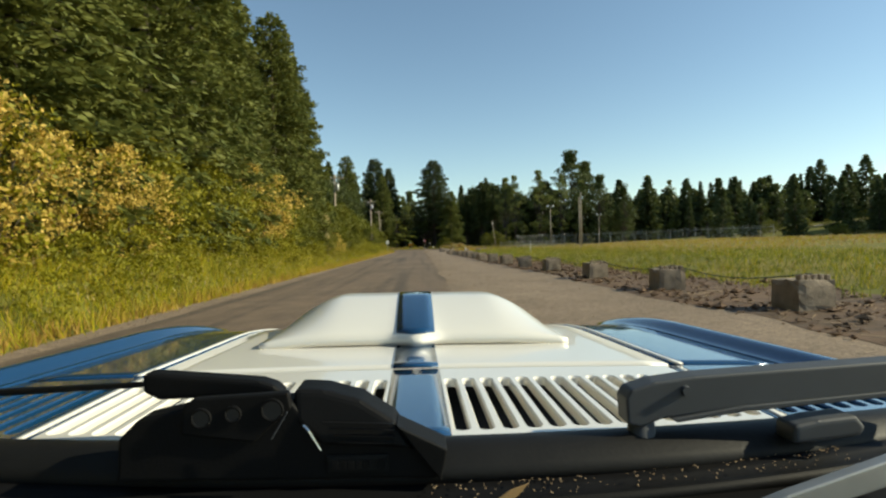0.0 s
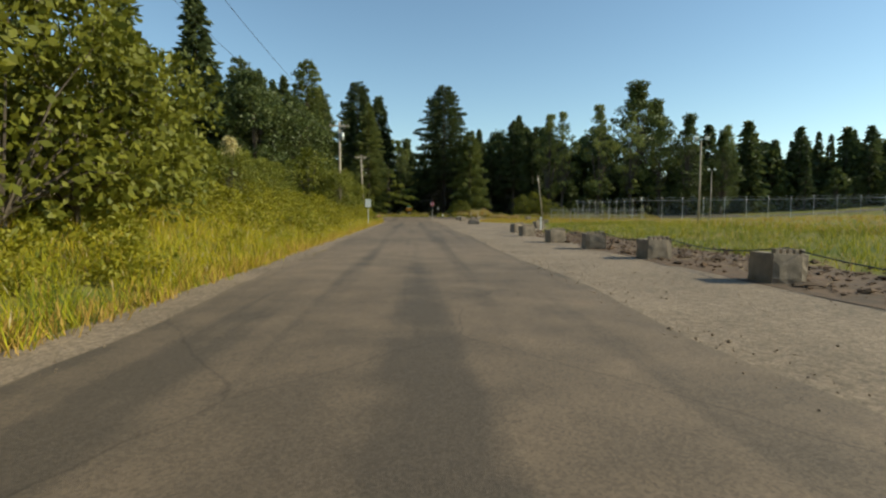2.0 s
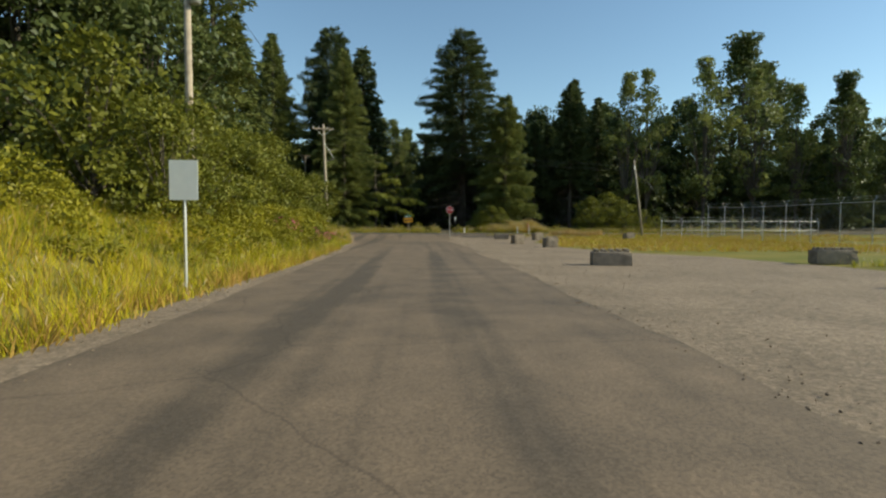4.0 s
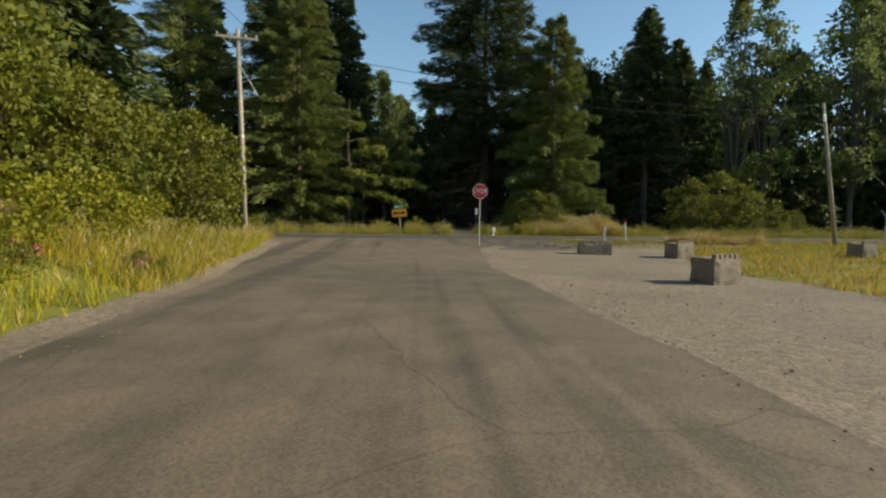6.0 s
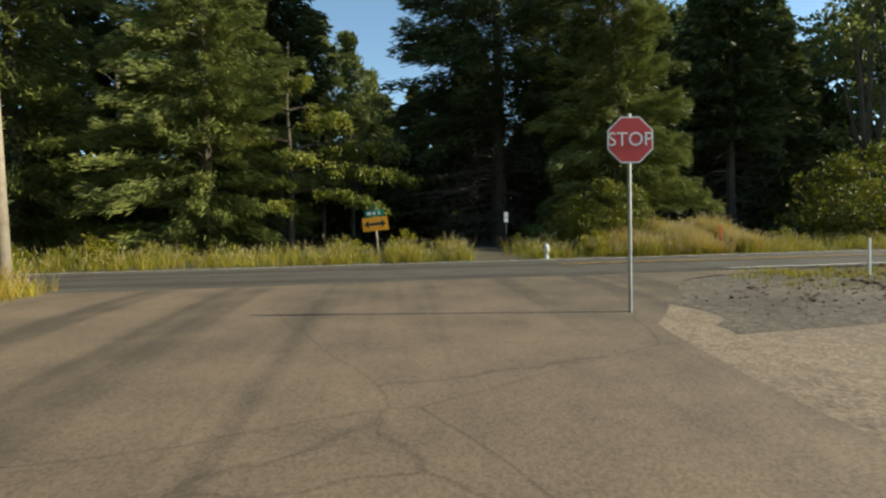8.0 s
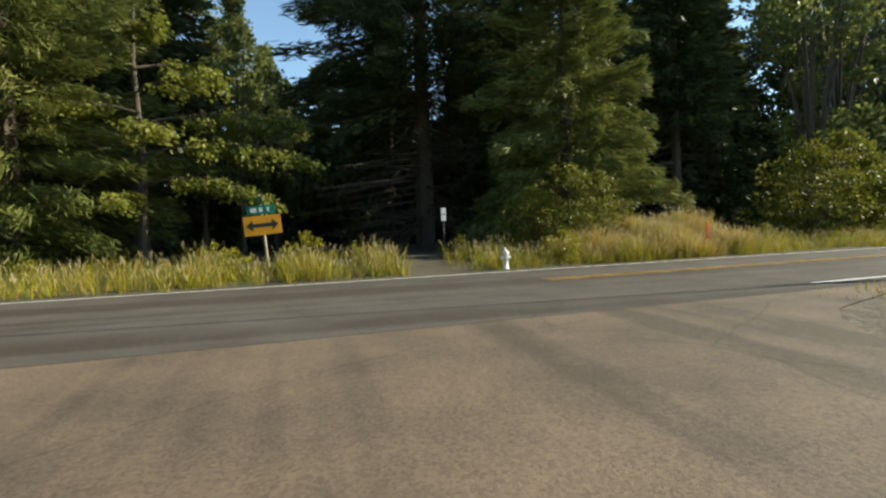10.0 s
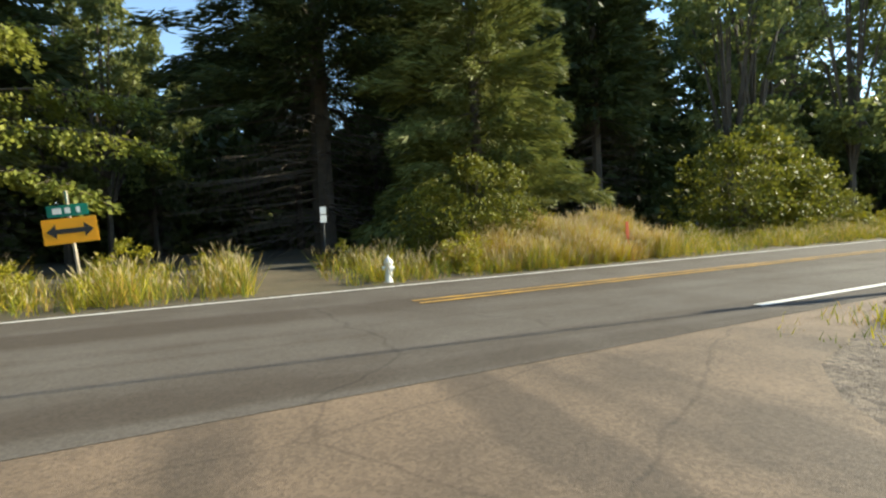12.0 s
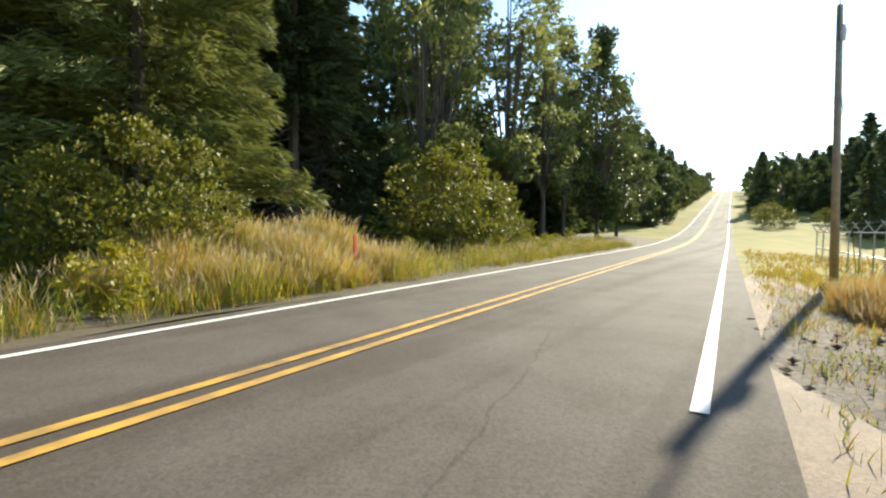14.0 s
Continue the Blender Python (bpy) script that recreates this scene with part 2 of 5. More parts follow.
def box(bm, cx, cy, cz, sx, sy, sz, bevel=0.0, turn=None):
    made = bmesh.ops.create_cube(bm, size=1.0)["verts"]
    m = Matrix.Translation((cx, cy, cz)) @ (turn or Matrix()) @ Matrix.Diagonal((sx, sy, sz, 1))
    bmesh.ops.transform(bm, matrix=m, verts=made)
    if bevel:
        edges = list({e for v in made for e in v.link_edges})
        bmesh.ops.bevel(bm, geom=edges, offset=bevel, segments=2, affect="EDGES", profile=0.6)
    return bm


def tube(points, radii, sides=8, bm=None):
    """A tapered tube through points, closed at both ends."""
    bm = bm or bmesh.new()
    pts = [Vector(p) for p in points]
    rings = []
    for i, p in enumerate(pts):
        d = (pts[min(i + 1, len(pts) - 1)] - pts[max(i - 1, 0)]).normalized()
        side = d.orthogonal().normalized() if abs(d.z) > 0.95 else d.cross(Vector((0, 0, 1))).normalized()
        up = side.cross(d)
        rings.append([bm.verts.new(p + (side * math.cos(a) + up * math.sin(a)) * radii[i]) for a in [2 * math.pi * k / sides for k in range(sides)]])
    for r0, r1 in zip(rings, rings[1:]):
        for k in range(sides):
            bm.faces.new((r0[k], r0[(k + 1) % sides], r1[(k + 1) % sides], r1[k]))
    bm.faces.new(rings[0][::-1])
    bm.faces.new(rings[-1])
    bmesh.ops.recalc_face_normals(bm, faces=bm.faces[:])
    return bm


def prism(outline, depth, bm=None):
    """A flat plate: an outline in x and z, thick along y."""
    bm = bm or bmesh.new()
    a = [bm.verts.new((x, 0, z)) for x, z in outline]
    b = [bm.verts.new((x, depth, z)) for x, z in outline]
    n = len(outline)
    bm.faces.new(a)
    bm.faces.new(b[::-1])
    for k in range(n):
        bm.faces.new((a[k], b[k], b[(k + 1) % n], a[(k + 1) % n]))
    bmesh.ops.recalc_face_normals(bm, faces=bm.faces[:])
    return bm


def strip(name, left, right, mat, lift, across=6, step=1.5, rough_edge=0.0, label="", category="", kind="structure", seed=1):
    """A ribbon of ground between two polylines (lists of x, y), laid on the land."""
    rng = np.random.default_rng(seed)

    def resample(line):
        p = np.array(line, float)
        s = np.concatenate([[0], np.cumsum(np.hypot(*np.diff(p, axis=0).T))])
        return p, s
    pl, sl = resample(left)
    pr, sr = resample(right)
    n = max(3, int(max(sl[-1], sr[-1]) / step))
    u = np.linspace(0, 1, n)
    L = np.stack([np.interp(u * sl[-1], sl, pl[:, k]) for k in (0, 1)], 1)
    R = np.stack([np.interp(u * sr[-1], sr, pr[:, k]) for k in (0, 1)], 1)
    if rough_edge:
        d = R - L
        d /= np.maximum(np.linalg.norm(d, axis=1, keepdims=True), 1e-6)
        w = lambda: np.convolve(rng.normal(0, rough_edge, n + 4), np.ones(5) / 3, "valid")[:, None]
        L, R = L + d * w(), R + d * w()
    V = []
    for k in range(across + 1):
        q = L + (R - L) * k / across
        V.append(np.column_stack([q, height(q[:, 0], q[:, 1]) + lift]))
    V = np.stack(V, 1)
    F = [(i * (across + 1) + k, i * (across + 1) + k + 1, (i + 1) * (across + 1) + k + 1, (i + 1) * (across + 1) + k) for i in range(n - 1) for k in range(across)]
    ob = new(name, mesh_of(name, V.reshape(-1, 3), F, mat, flat=False))
    for p in ob.data.polygons:
        if p.normal.z < 0:
            p.flip()
    return tagged(ob, label, category, kind=kind)


# ---- ground ----
gx = np.concatenate([np.linspace(-1800, -70, 14), np.arange(-66, -12, 1.5), np.arange(-12, -4, 0.5), np.arange(-4, 96, 1.5), np.linspace(100, 360, 40), np.linspace(400, 2200, 13)])
gy = np.concatenate([np.linspace(-1800, -60, 12), np.arange(-54, 176, 1.5), np.linspace(180, 300, 24), np.linspace(340, 2200, 14)])
GX, GY = np.meshgrid(gx, gy)
GZ = height(GX, GY) - 0.02
V = np.column_stack([GX.ravel(), GY.ravel(), GZ.ravel()])
nx = len(gx)
ii, jj = np.meshgrid(np.arange(nx - 1), np.arange(len(gy) - 1))
q = (jj * nx + ii).ravel()
F = np.column_stack([q, q + 1, q + nx + 1, q + nx])
ground = tagged(new("ground", mesh_of("ground", V, F.tolist(), SOIL, flat=False)), "dry yellow-green meadow ground rising gently from the lane", "ground", kind="structure")

LEFT_EDGE, RIGHT_EDGE = -5.0, 0.85
GRAVEL_END = lambda y: np.interp(y, [-60, 10, 40, 66, 84, 96, 106, 111, 115, 123, 130, 136], [6.4, 6.2, 5.2, 5.2, 6.5, 10, 10, 7.0, 6.0, 6.4, 9, 20])
FAR = lambda x: 140.9 + 0.077 * x      # far edge line of the main road
NEAR = lambda x: 135.45 + 0.077 * x    # near edge line
MID = lambda x: 138.6 + 0.077 * x     # double yellow line


def main_line(f, x0, x1, n=40, off=0.0):
    return [(x, f(x) + off) for x in np.linspace(x0, x1, n)]


road = strip("road", [(LEFT_EDGE, -60), (LEFT_EDGE, 111), (-5.6, 119.5), (-6.45, 125.5), (-7.1, 131), (-8.6, 133.9), (-14, 134.9)], [(RIGHT_EDGE, -60), (RIGHT_EDGE, 112), (0.4, 124), (0.8, 130), (3.5, 134.0), (9, 136.1)], ASPHALT, 0.03,
             across=10, step=0.7, rough_edge=0.10, label="narrow worn brown-grey asphalt lane with crumbling edges", category="road")
main_road = strip("main_road", main_line(NEAR, -160, 346, off=-0.5), main_line(FAR, -160, 346, off=0.35), ASPHALT_MAIN, 0.0335, across=8, step=2.5,
                  label="grey two-lane asphalt main road running uphill", category="road")
shoulder = strip("gravel_shoulder", [(0.4, -60), (0.4, 112), (0.0, 124), (0.0, 130), (1.6, 135.0), (8, 137.0)], [(6.4, -60), (6.2, 10), (5.2, 40), (5.2, 66), (6.5, 84), (10, 96), (10, 106), (7.0, 111), (6.0, 115), (6.4, 123), (9, 130), (20, 136.2)], GRAVEL, 0.008,
                 across=16, step=0.8, rough_edge=0.3, label="pale grey-brown gravel shoulder widening into a pull-in", category="gravel")
left_gravel = strip("left_gravel", [(-5.7, -60), (-5.65, 110), (-6.15, 119.5), (-7.0, 125.5), (-8.3, 132.6), (-14, 134.3)], [(-4.85, -60), (-4.85, 111), (-5.4, 119.5), (-6.25, 125.5), (-6.9, 131), (-8.2, 134.0), (-13, 134.8)], GRAVEL, 0.018, across=4, rough_edge=0.12, seed=3,
                    label="thin gravel edge between lane and grass verge", category="gravel")
dirt = strip("bare_dirt", [(5.6, -60), (5.6, 10), (4.5, 40), (4.3, 66), (5.8, 80)], [(9.6, -60), (9.4, 12), (8.0, 40), (7.6, 66), (9.4, 84)], DIRT, 0.015, across=8, step=0.8, rough_edge=0.35, seed=5,
              label="churned brown dirt and mulch beside the concrete blocks", category="dirt")
corner_dirt = strip("corner_dirt", [(1.5, 129.6), (2.0, 132.2), (3.4, 134.2), (7, 135.7)], [(4.6, 130.0), (6.5, 131.6), (10, 133.6), (17, 135.4)], DARK_GRAVEL, 0.012, across=16, step=0.35, rough_edge=0.2, seed=6,
                    label="stony dark gravel on the corner of the junction", category="gravel")
far_line = strip("edge_line", main_line(FAR, -120, 344, off=-0.06), main_line(FAR, -120, 344, off=0.06), WHITE_LINE, 0.045, across=1, step=4, label="white painted edge line of the main road", category="road marking")
near_line = strip("edge_line", main_line(NEAR, 5.6, 344, off=-0.06), main_line(NEAR, 5.6, 344, off=0.06), WHITE_LINE, 0.045, across=1, step=4, label="white painted edge line of the main road", category="road marking")
for off in (-0.14, 0.14):
    strip("centre_line", [(x, MID(x) + off - 0.055) for x in np.linspace(2.6, 344, 80)], [(x, MID(x) + off + 0.055) for x in np.linspace(2.6, 344, 80)], YELLOW_LINE, 0.045, across=1, step=4,
          label="double yellow centre line of the main road", category="road marking")
far_verge = strip("far_verge", main_line(FAR, -60, 62, off=0.33), main_line(FAR, -60, 62, off=5.0), VERGE_SOIL, 0.012, across=6, step=1.2, rough_edge=0.14, seed=8, label="brown earth of the far verge under grass", category="ground")
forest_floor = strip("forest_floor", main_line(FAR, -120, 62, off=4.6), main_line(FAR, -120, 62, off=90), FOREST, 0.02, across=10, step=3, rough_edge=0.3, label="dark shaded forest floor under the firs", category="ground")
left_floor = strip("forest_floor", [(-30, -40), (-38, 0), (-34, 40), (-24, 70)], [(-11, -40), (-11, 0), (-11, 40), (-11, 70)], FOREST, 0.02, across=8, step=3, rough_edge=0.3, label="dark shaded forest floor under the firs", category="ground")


# ---- trees and bushes ----
def leaf_quads(rng, centres, along, length, width, droop=0.0, roll=1.0):
    """Kite-shaped sprays: centres n x 3, along n x 3 unit vectors."""
    n = len(centres)
    a = along + rng.normal(0, 0.35, (n, 3))
    a[:, 2] -= droop
    a /= np.linalg.norm(a, axis=1, keepdims=True)
    r = rng.normal(0, 1, (n, 3))
    r[:, 2] *= roll
    s = np.cross(a, r)
    s /= np.maximum(np.linalg.norm(s, axis=1, keepdims=True), 1e-6)
    L = (length * rng.uniform(0.6, 1.35, n))[:, None]
    W = (width * rng.uniform(0.6, 1.35, n))[:, None]
    c = np.asarray(centres)
    return np.stack([c - a * L * 0.5, c + s * W * 0.5, c + a * L * 0.5, c - s * W * 0.5], 1)


def conifer(name, seed, tall, wide, sprays, mat, spray=0.55, bare=0.04, shape=0.85, gap=0.0, ratio=0.42, dead=0, roll=0.6):
    """Trunk, limbs and drooping sprays with an uneven outline. Returns the two meshes."""
    rng = np.random.default_rng(seed)
    bm = tube([(0, 0, -0.3), (0.05, 0, tall * 0.5), (0, 0, tall * 0.98)], [tall * 0.016, tall * 0.009, 0.03], 7)
    limbs, centres, along = [], [], []
    rows = []
    count = int(tall * 14)
    for k in range(count):
        u = bare + (0.99 - bare) * ((k + rng.uniform(0, 1)) / count) ** 1.12
        if rng.random() < gap:
            continue
        zb = tall * u
        reach = wide * ((1 - u) ** shape) * (0.8 if u < 0.07 else 1.0) + 0.22
        a = k * 2.39996 + rng.normal(0, 0.3)
        ln = reach * (rng.uniform(0.72, 1.08) + 0.22 * (rng.random() < 0.12))
        d = np.array([math.cos(a), math.sin(a), rng.normal(-0.02, 0.14) + 0.3 * u])
        if ln > 1.2 and rng.random() < 0.3:
            limbs.append((np.array([0, 0, zb]), np.array([0, 0, zb - 0.10 * ln]) + d * ln))
        rows.append((a, ln, d, zb))
    share = sprays / sum(r[1] + 0.5 for r in rows)
    for a, ln, d, zb in rows:
        m = max(2, int(share * (ln + 0.5) + rng.random()))
        t = rng.uniform(0.12, 1.0, m) ** 0.7
        p = np.array([0, 0, zb]) + np.outer(t * ln, d)
        p[:, 2] -= 0.14 * ln * t * t
        side = np.array([-math.sin(a), math.cos(a), 0])
        p += np.outer(rng.normal(0, 0.16, m) * ln * (1.1 - t) + rng.normal(0, 0.10, m), side)
        p[:, 2] += rng.normal(-0.06, 0.16, m)
        centres.append(p)
        along.append(np.tile(d, (m, 1)))
    for a, b in limbs[:110]:
        tube([a, b], [0.05, 0.012], 3, bm)
    for k in range(dead):
        # dry lower limbs with bare twigs
        zb, a = tall * rng.uniform(0.03, bare + 0.04), rng.uniform(0, 6.28)
        ln = wide * rng.uniform(0.35, 0.85)
        q0, q1 = Vector((0, 0, zb)), Vector((math.cos(a) * ln, math.sin(a) * ln, zb - ln * rng.uniform(0.05, 0.35)))
        tube([q0, q1], [0.035, 0.008], 3, bm)
        for j in range(5):
            q = q0.lerp(q1, rng.uniform(0.35, 1.0))
            tube([q, q + Vector((rng.normal(0, 0.3), rng.normal(0, 0.3), rng.normal(-0.3, 0.25)))], [0.012, 0.004], 3, bm)
    me_t = bpy.data.meshes.new(name + "_trunk")
    bm.to_mesh(me_t)
    bm.free()
    me_t.materials.append(BARK)
    c, d = np.concatenate(centres), np.concatenate(along)
    me_c = quads_mesh(name + "_crown", leaf_quads(rng, c, d, spray, spray * ratio, droop=0.35, roll=roll), mat)
    return me_t, me_c


def broadleaf(name, seed, tall, wide, leaves, mat, leaf=0.28, clumps=60, low=0.25, second=None, share=0.0, tip=0.6):
    """Forked limbs that end in clumps of leaves with gaps between them."""
    rng = np.random.default_rng(seed)
    bm = bmesh.new()
    top = Vector((0, 0, tall * max(low, 0.12)))
    tube([(0, 0, -0.2), top * 0.5, top], [tall * 0.011 + 0.02, tall * 0.0085 + 0.015, tall * 0.006 + 0.01], 6, bm)
    cs, rs = [], []
    for k in range(clumps):
        a, v = rng.uniform(0, 6.28), rng.uniform(0, 1)
        zc = tall * (low + (0.97 - low) * v)
        prof = math.sin(min(1, 0.16 + v * tip + (v > 0.6) * (v - 0.6) * (1.0 - tip + 0.45)) * math.pi) ** 0.7 if v < 0.98 else 0.15
        rr = wide * prof * math.sqrt(rng.uniform(0.12, 1.0)) * rng.uniform(0.8, 1.15)
        c = np.array([math.cos(a) * rr, math.sin(a) * rr, zc])
        cs.append(c)
        rs.append(wide * rng.uniform(0.16, 0.34))
        if k % 3 == 0:
            mid = top.lerp(Vector(c), 0.55) + Vector((0, 0, 0.06 * tall))
            tube([top * rng.uniform(0.6, 1.0), mid, Vector(c)], [tall * 0.0045 + 0.006, tall * 0.003 + 0.004, 0.005], 4, bm)
    me_t = bpy.data.meshes.new(name + "_trunk")
    bm.to_mesh(me_t)
    bm.free()
    me_t.materials.append(BARK)
    cs, rs = np.array(cs), np.array(rs)
    pick = rng.integers(0, clumps, leaves)
    off = rng.normal(0, 1, (leaves, 3))
    off /= np.linalg.norm(off, axis=1, keepdims=True)
    off *= (rng.uniform(0.25, 1.0, leaves) ** 0.45)[:, None]
    c = cs[pick] + off * rs[pick][:, None] * np.array([1, 1, 0.75])
    c[:, 2] = np.maximum(c[:, 2], 0.05 * tall * rng.uniform(0, 1, leaves))
    d = off * 0.6 + np.array([0, 0, 0.2])
    mats = [mat] + ([second] if second else [])
    idx = None
    if second:
        lit = (cs[:, 2] > -share * tall) if share < 0 else rng.random(clumps) < share
        idx = (lit[pick] & (rng.random(leaves) < 0.8)).astype(np.int32)
    return me_t, quads_mesh(name + "_crown", leaf_quads(rng, c, d, leaf, leaf * 0.62, droop=0.15), mats, idx)


def plant(name, meshes, x, y, scale, turn, label, category, group, tall=1.0, sink=0.05):
    ob = root(name, Matrix.Translation((x, y, hz(x, y) - sink)) @ Matrix.Rotation(turn, 4, "Z") @ Matrix.Diagonal((scale, scale, scale * tall, 1)), label, category, group)
    part_mesh("trunk", meshes[0], ob)
    part_mesh("crown", meshes[1], ob)
    return ob


FIRS = [conifer("fir", 10 + k, 26, 5.6 + 0.8 * k, 7500, FIR, 1.05, shape=0.95, ratio=0.34) for k in range(3)]
# lane firs, two hero firs and the spruce wear the sunlit needle colour
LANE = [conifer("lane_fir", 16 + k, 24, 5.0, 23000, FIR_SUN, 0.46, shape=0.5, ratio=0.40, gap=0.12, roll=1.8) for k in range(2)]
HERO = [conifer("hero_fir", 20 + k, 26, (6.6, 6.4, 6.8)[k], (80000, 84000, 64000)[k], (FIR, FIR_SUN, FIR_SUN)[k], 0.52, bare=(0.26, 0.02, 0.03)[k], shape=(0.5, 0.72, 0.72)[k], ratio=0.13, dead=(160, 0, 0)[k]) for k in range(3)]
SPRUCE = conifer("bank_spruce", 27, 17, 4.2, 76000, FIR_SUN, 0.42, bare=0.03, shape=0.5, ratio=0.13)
INNER = [conifer("inner_fir", 24 + k, 24, 4.6, 14000, FIR, 0.7, bare=0.30, shape=0.55, ratio=0.24, dead=110) for k in range(2)]
THIN = [conifer("thin_fir", 30 + k, 22, 3.0, 1900, FIR, 1.0, bare=0.2, gap=0.3) for k in range(2)]
DISTANT = [conifer("distant_fir", 35 + k, 24, 5.4 + k, 1000, FIR, 2.1, shape=0.72) for k in range(2)]
ALDERS = [broadleaf("alder", 40 + k, 18, 6.2, 14000, ALDER, 0.46, 130, 0.10) for k in range(2)]
POPLARS = [broadleaf("poplar", 44 + k, 24, 4.6, 13000, ALDER, 0.42, 150, 0.10, tip=0.75) for k in range(2)]
AIRY = [broadleaf("airy_tree", 47 + k, 22, 3.4, 5500, BACKLIT, 0.34, 70, 0.2, tip=0.7) for k in range(2)]
ROUND = [broadleaf("far_tree", 90 + k, 18, 5.6, 1250, ALDER, 1.3, 70, 0.04) for k in range(2)]
THICKET = [broadleaf("thicket_bush", 80 + k, 4.5, 2.3, 4800, LEAFY_GREEN, 0.17, 75, 0.06) for k in range(3)]
COARSE = [broadleaf("back_bush", 63 + k, 4.5, 2.3, 3000, LEAFY_GREEN, 0.21, 60, 0.08) for k in range(2)]
WEEDS = [broadleaf("weed", 66 + k, 1.2, 0.8, 600, BUSH, 0.10, 26, 0.06) for k in range(3)]
BUSHES = [broadleaf("bush", 50 + k, 4.5, 2.3, 4800, BUSH, 0.17, 75, 0.06) for k in range(3)]
YELLOW = [broadleaf("yellow_bush", 56 + k, 5.0, 2.4, 5600, BUSH, 0.16, 75, 0.06, BLOOM, 0.7) for k in range(2)]
PLUME = broadleaf("plume_bush", 58, 5.4, 2.0, 6500, LEAFY_GREEN, 0.15, 80, 0.06, CREAM, -0.86)
rng = np.random.default_rng(7)
U = rng.uniform



WEED_SPOTS = []


def weed(x, y, size, group):
    WEED_SPOTS.append((int(rng.integers(3)), x, y, size, U(0, 6.28), group))


def grow_weeds(name, label, group):
    """All weed clumps of one verge as one growth."""
    out = []
    for k, x, y, s, a, g in WEED_SPOTS:
        if g == group:
            me = WEEDS[k][1]
            co = np.empty(len(me.vertices) * 3, np.float32)
            me.vertices.foreach_get("co", co)
            co = co.reshape(-1, 3) * s
            ca, sa = math.cos(a), math.sin(a)
            co = np.column_stack([co[:, 0] * ca - co[:, 1] * sa + x, co[:, 0] * sa + co[:, 1] * ca + y, co[:, 2] + hz(x, y) - 0.04])
            out.append(co.reshape(-1, 4, 3))
    return tagged(new(name, quads_mesh(name, np.concatenate(out), BUSH)), label, "weeds", kind="stuff")


# woods behind the hedge along the lane
for y in np.arange(-14, 58.5, 3.8):
    for k, x in enumerate((-13.4, -19.5)):
        plant("fir_tree", (LANE if k == 0 else DISTANT)[int(rng.integers(2))], x + 0.6 + U(-1.2, 1.2), y + U(-1.2, 1.2), U(0.72, 0.88) * (1 + 0.08 * k), U(0, 6.28), "tall dark green fir in the dense wood behind the hedge", "tree", "firs of the wood by the lane")
for y in np.arange(-30, 56, 6.5):
    for x in (-25.5, -32):
        plant("fir_tree", DISTANT[int(y + x) % 2], x + U(-2, 2), y + U(-2.5, 2.5), U(0.7, 0.95), U(0, 6.28), "tall dark green fir in the dense wood behind the hedge", "tree", "firs of the wood by the lane")
for y in np.arange(-10, 129.5, 2.5):
    near_wood = y < 62
    tall = U(0.75, 1.15) if near_wood else U(0.75, 0.95) if y < 100 else U(0.8, 1.0) if y < 117 else U(1.0, 1.2)
    x = -9.3 - U(0, 1.2) - (4.6 if 62 < y < 101 else 1.8 if y > 108 else 0)
    kind = YELLOW if (y < 18 or (29 < y < 33)) else THICKET if y > 36 else BUSHES
    plant("yellow_bush" if kind is YELLOW else "hedge_bush", kind[int(rng.integers(len(kind)))], x, y + U(-0.6, 0.6), tall, U(0, 6.28),
          "rounded bush with yellowing leaves in the roadside hedge" if kind is YELLOW else "leafy green bush in the roadside hedge", "bush", "bushes of the roadside hedge")
    if rng.random() < 0.6:
        plant("hedge_bush", COARSE[int(rng.integers(2))], x - U(2.0, 3.6), y + U(-1, 1), tall * U(1.1, 1.45), U(0, 6.28), "leafy green bush in the roadside hedge", "bush", "bushes of the roadside hedge")

for y in np.arange(-6, 127, 0.95):
    for k in range(2 if 60 < y < 102 else 1):
        u = U(0, 1)
        weed(-6.3 - 0.11 * max(0.0, y - 110) - (2.6 + 3.5 * (60 < y < 102)) * u, y + U(-0.4, 0.4), U(0.5, 0.95) + 0.5 * u, "weeds on the roadside bank")

for k in range(46):
    y = 106 + 0.36 * k
    weed(-6.7 - 0.09 * max(0.0, y - 110) - U(0, 2.4), y, U(0.6, 1.15), "weeds on the roadside bank")
for x, y, s in ((-10.4, 130.4, 1.12), (-11.4, 132.4, 1.0), (-12.6, 131.0, 1.2)):
    plant("hedge_bush", THICKET[int(rng.integers(3))], x, y, s, U(0, 6.28), "leafy green bush in the roadside hedge", "bush", "bushes of the roadside hedge")
for x, y, s in ((-11.1, 75.6, 0.64), (-11.6, 77.4, 0.60)):
    plant("plumed_bush", PLUME, x, y, s, U(0, 6.28), "tall bush topped with cream-yellow blossom in the hedge", "bush", "bushes of the roadside hedge")

for x, y, s, tl, me, label in ((-7.9, 48.8, 0.42, 1.05, YELLOW[0], "golden-leaved bush at the foot of the hedge"), (-8.3, 46.6, 0.62, 1.0, PLUME, "bush hung with cream blossom in the hedge"),
                               (-7.7, 43.9, 0.36, 1.0, PLUME, "low bush hung with cream blossom by the verge"), (-7.6, 45.6, 0.30, 0.9, YELLOW[1], "golden-leaved bush at the foot of the hedge")):
    plant("flowering_bush", me, x, y, s, U(0, 6.28), label, "bush", "bushes of the roadside hedge", tall=tl)

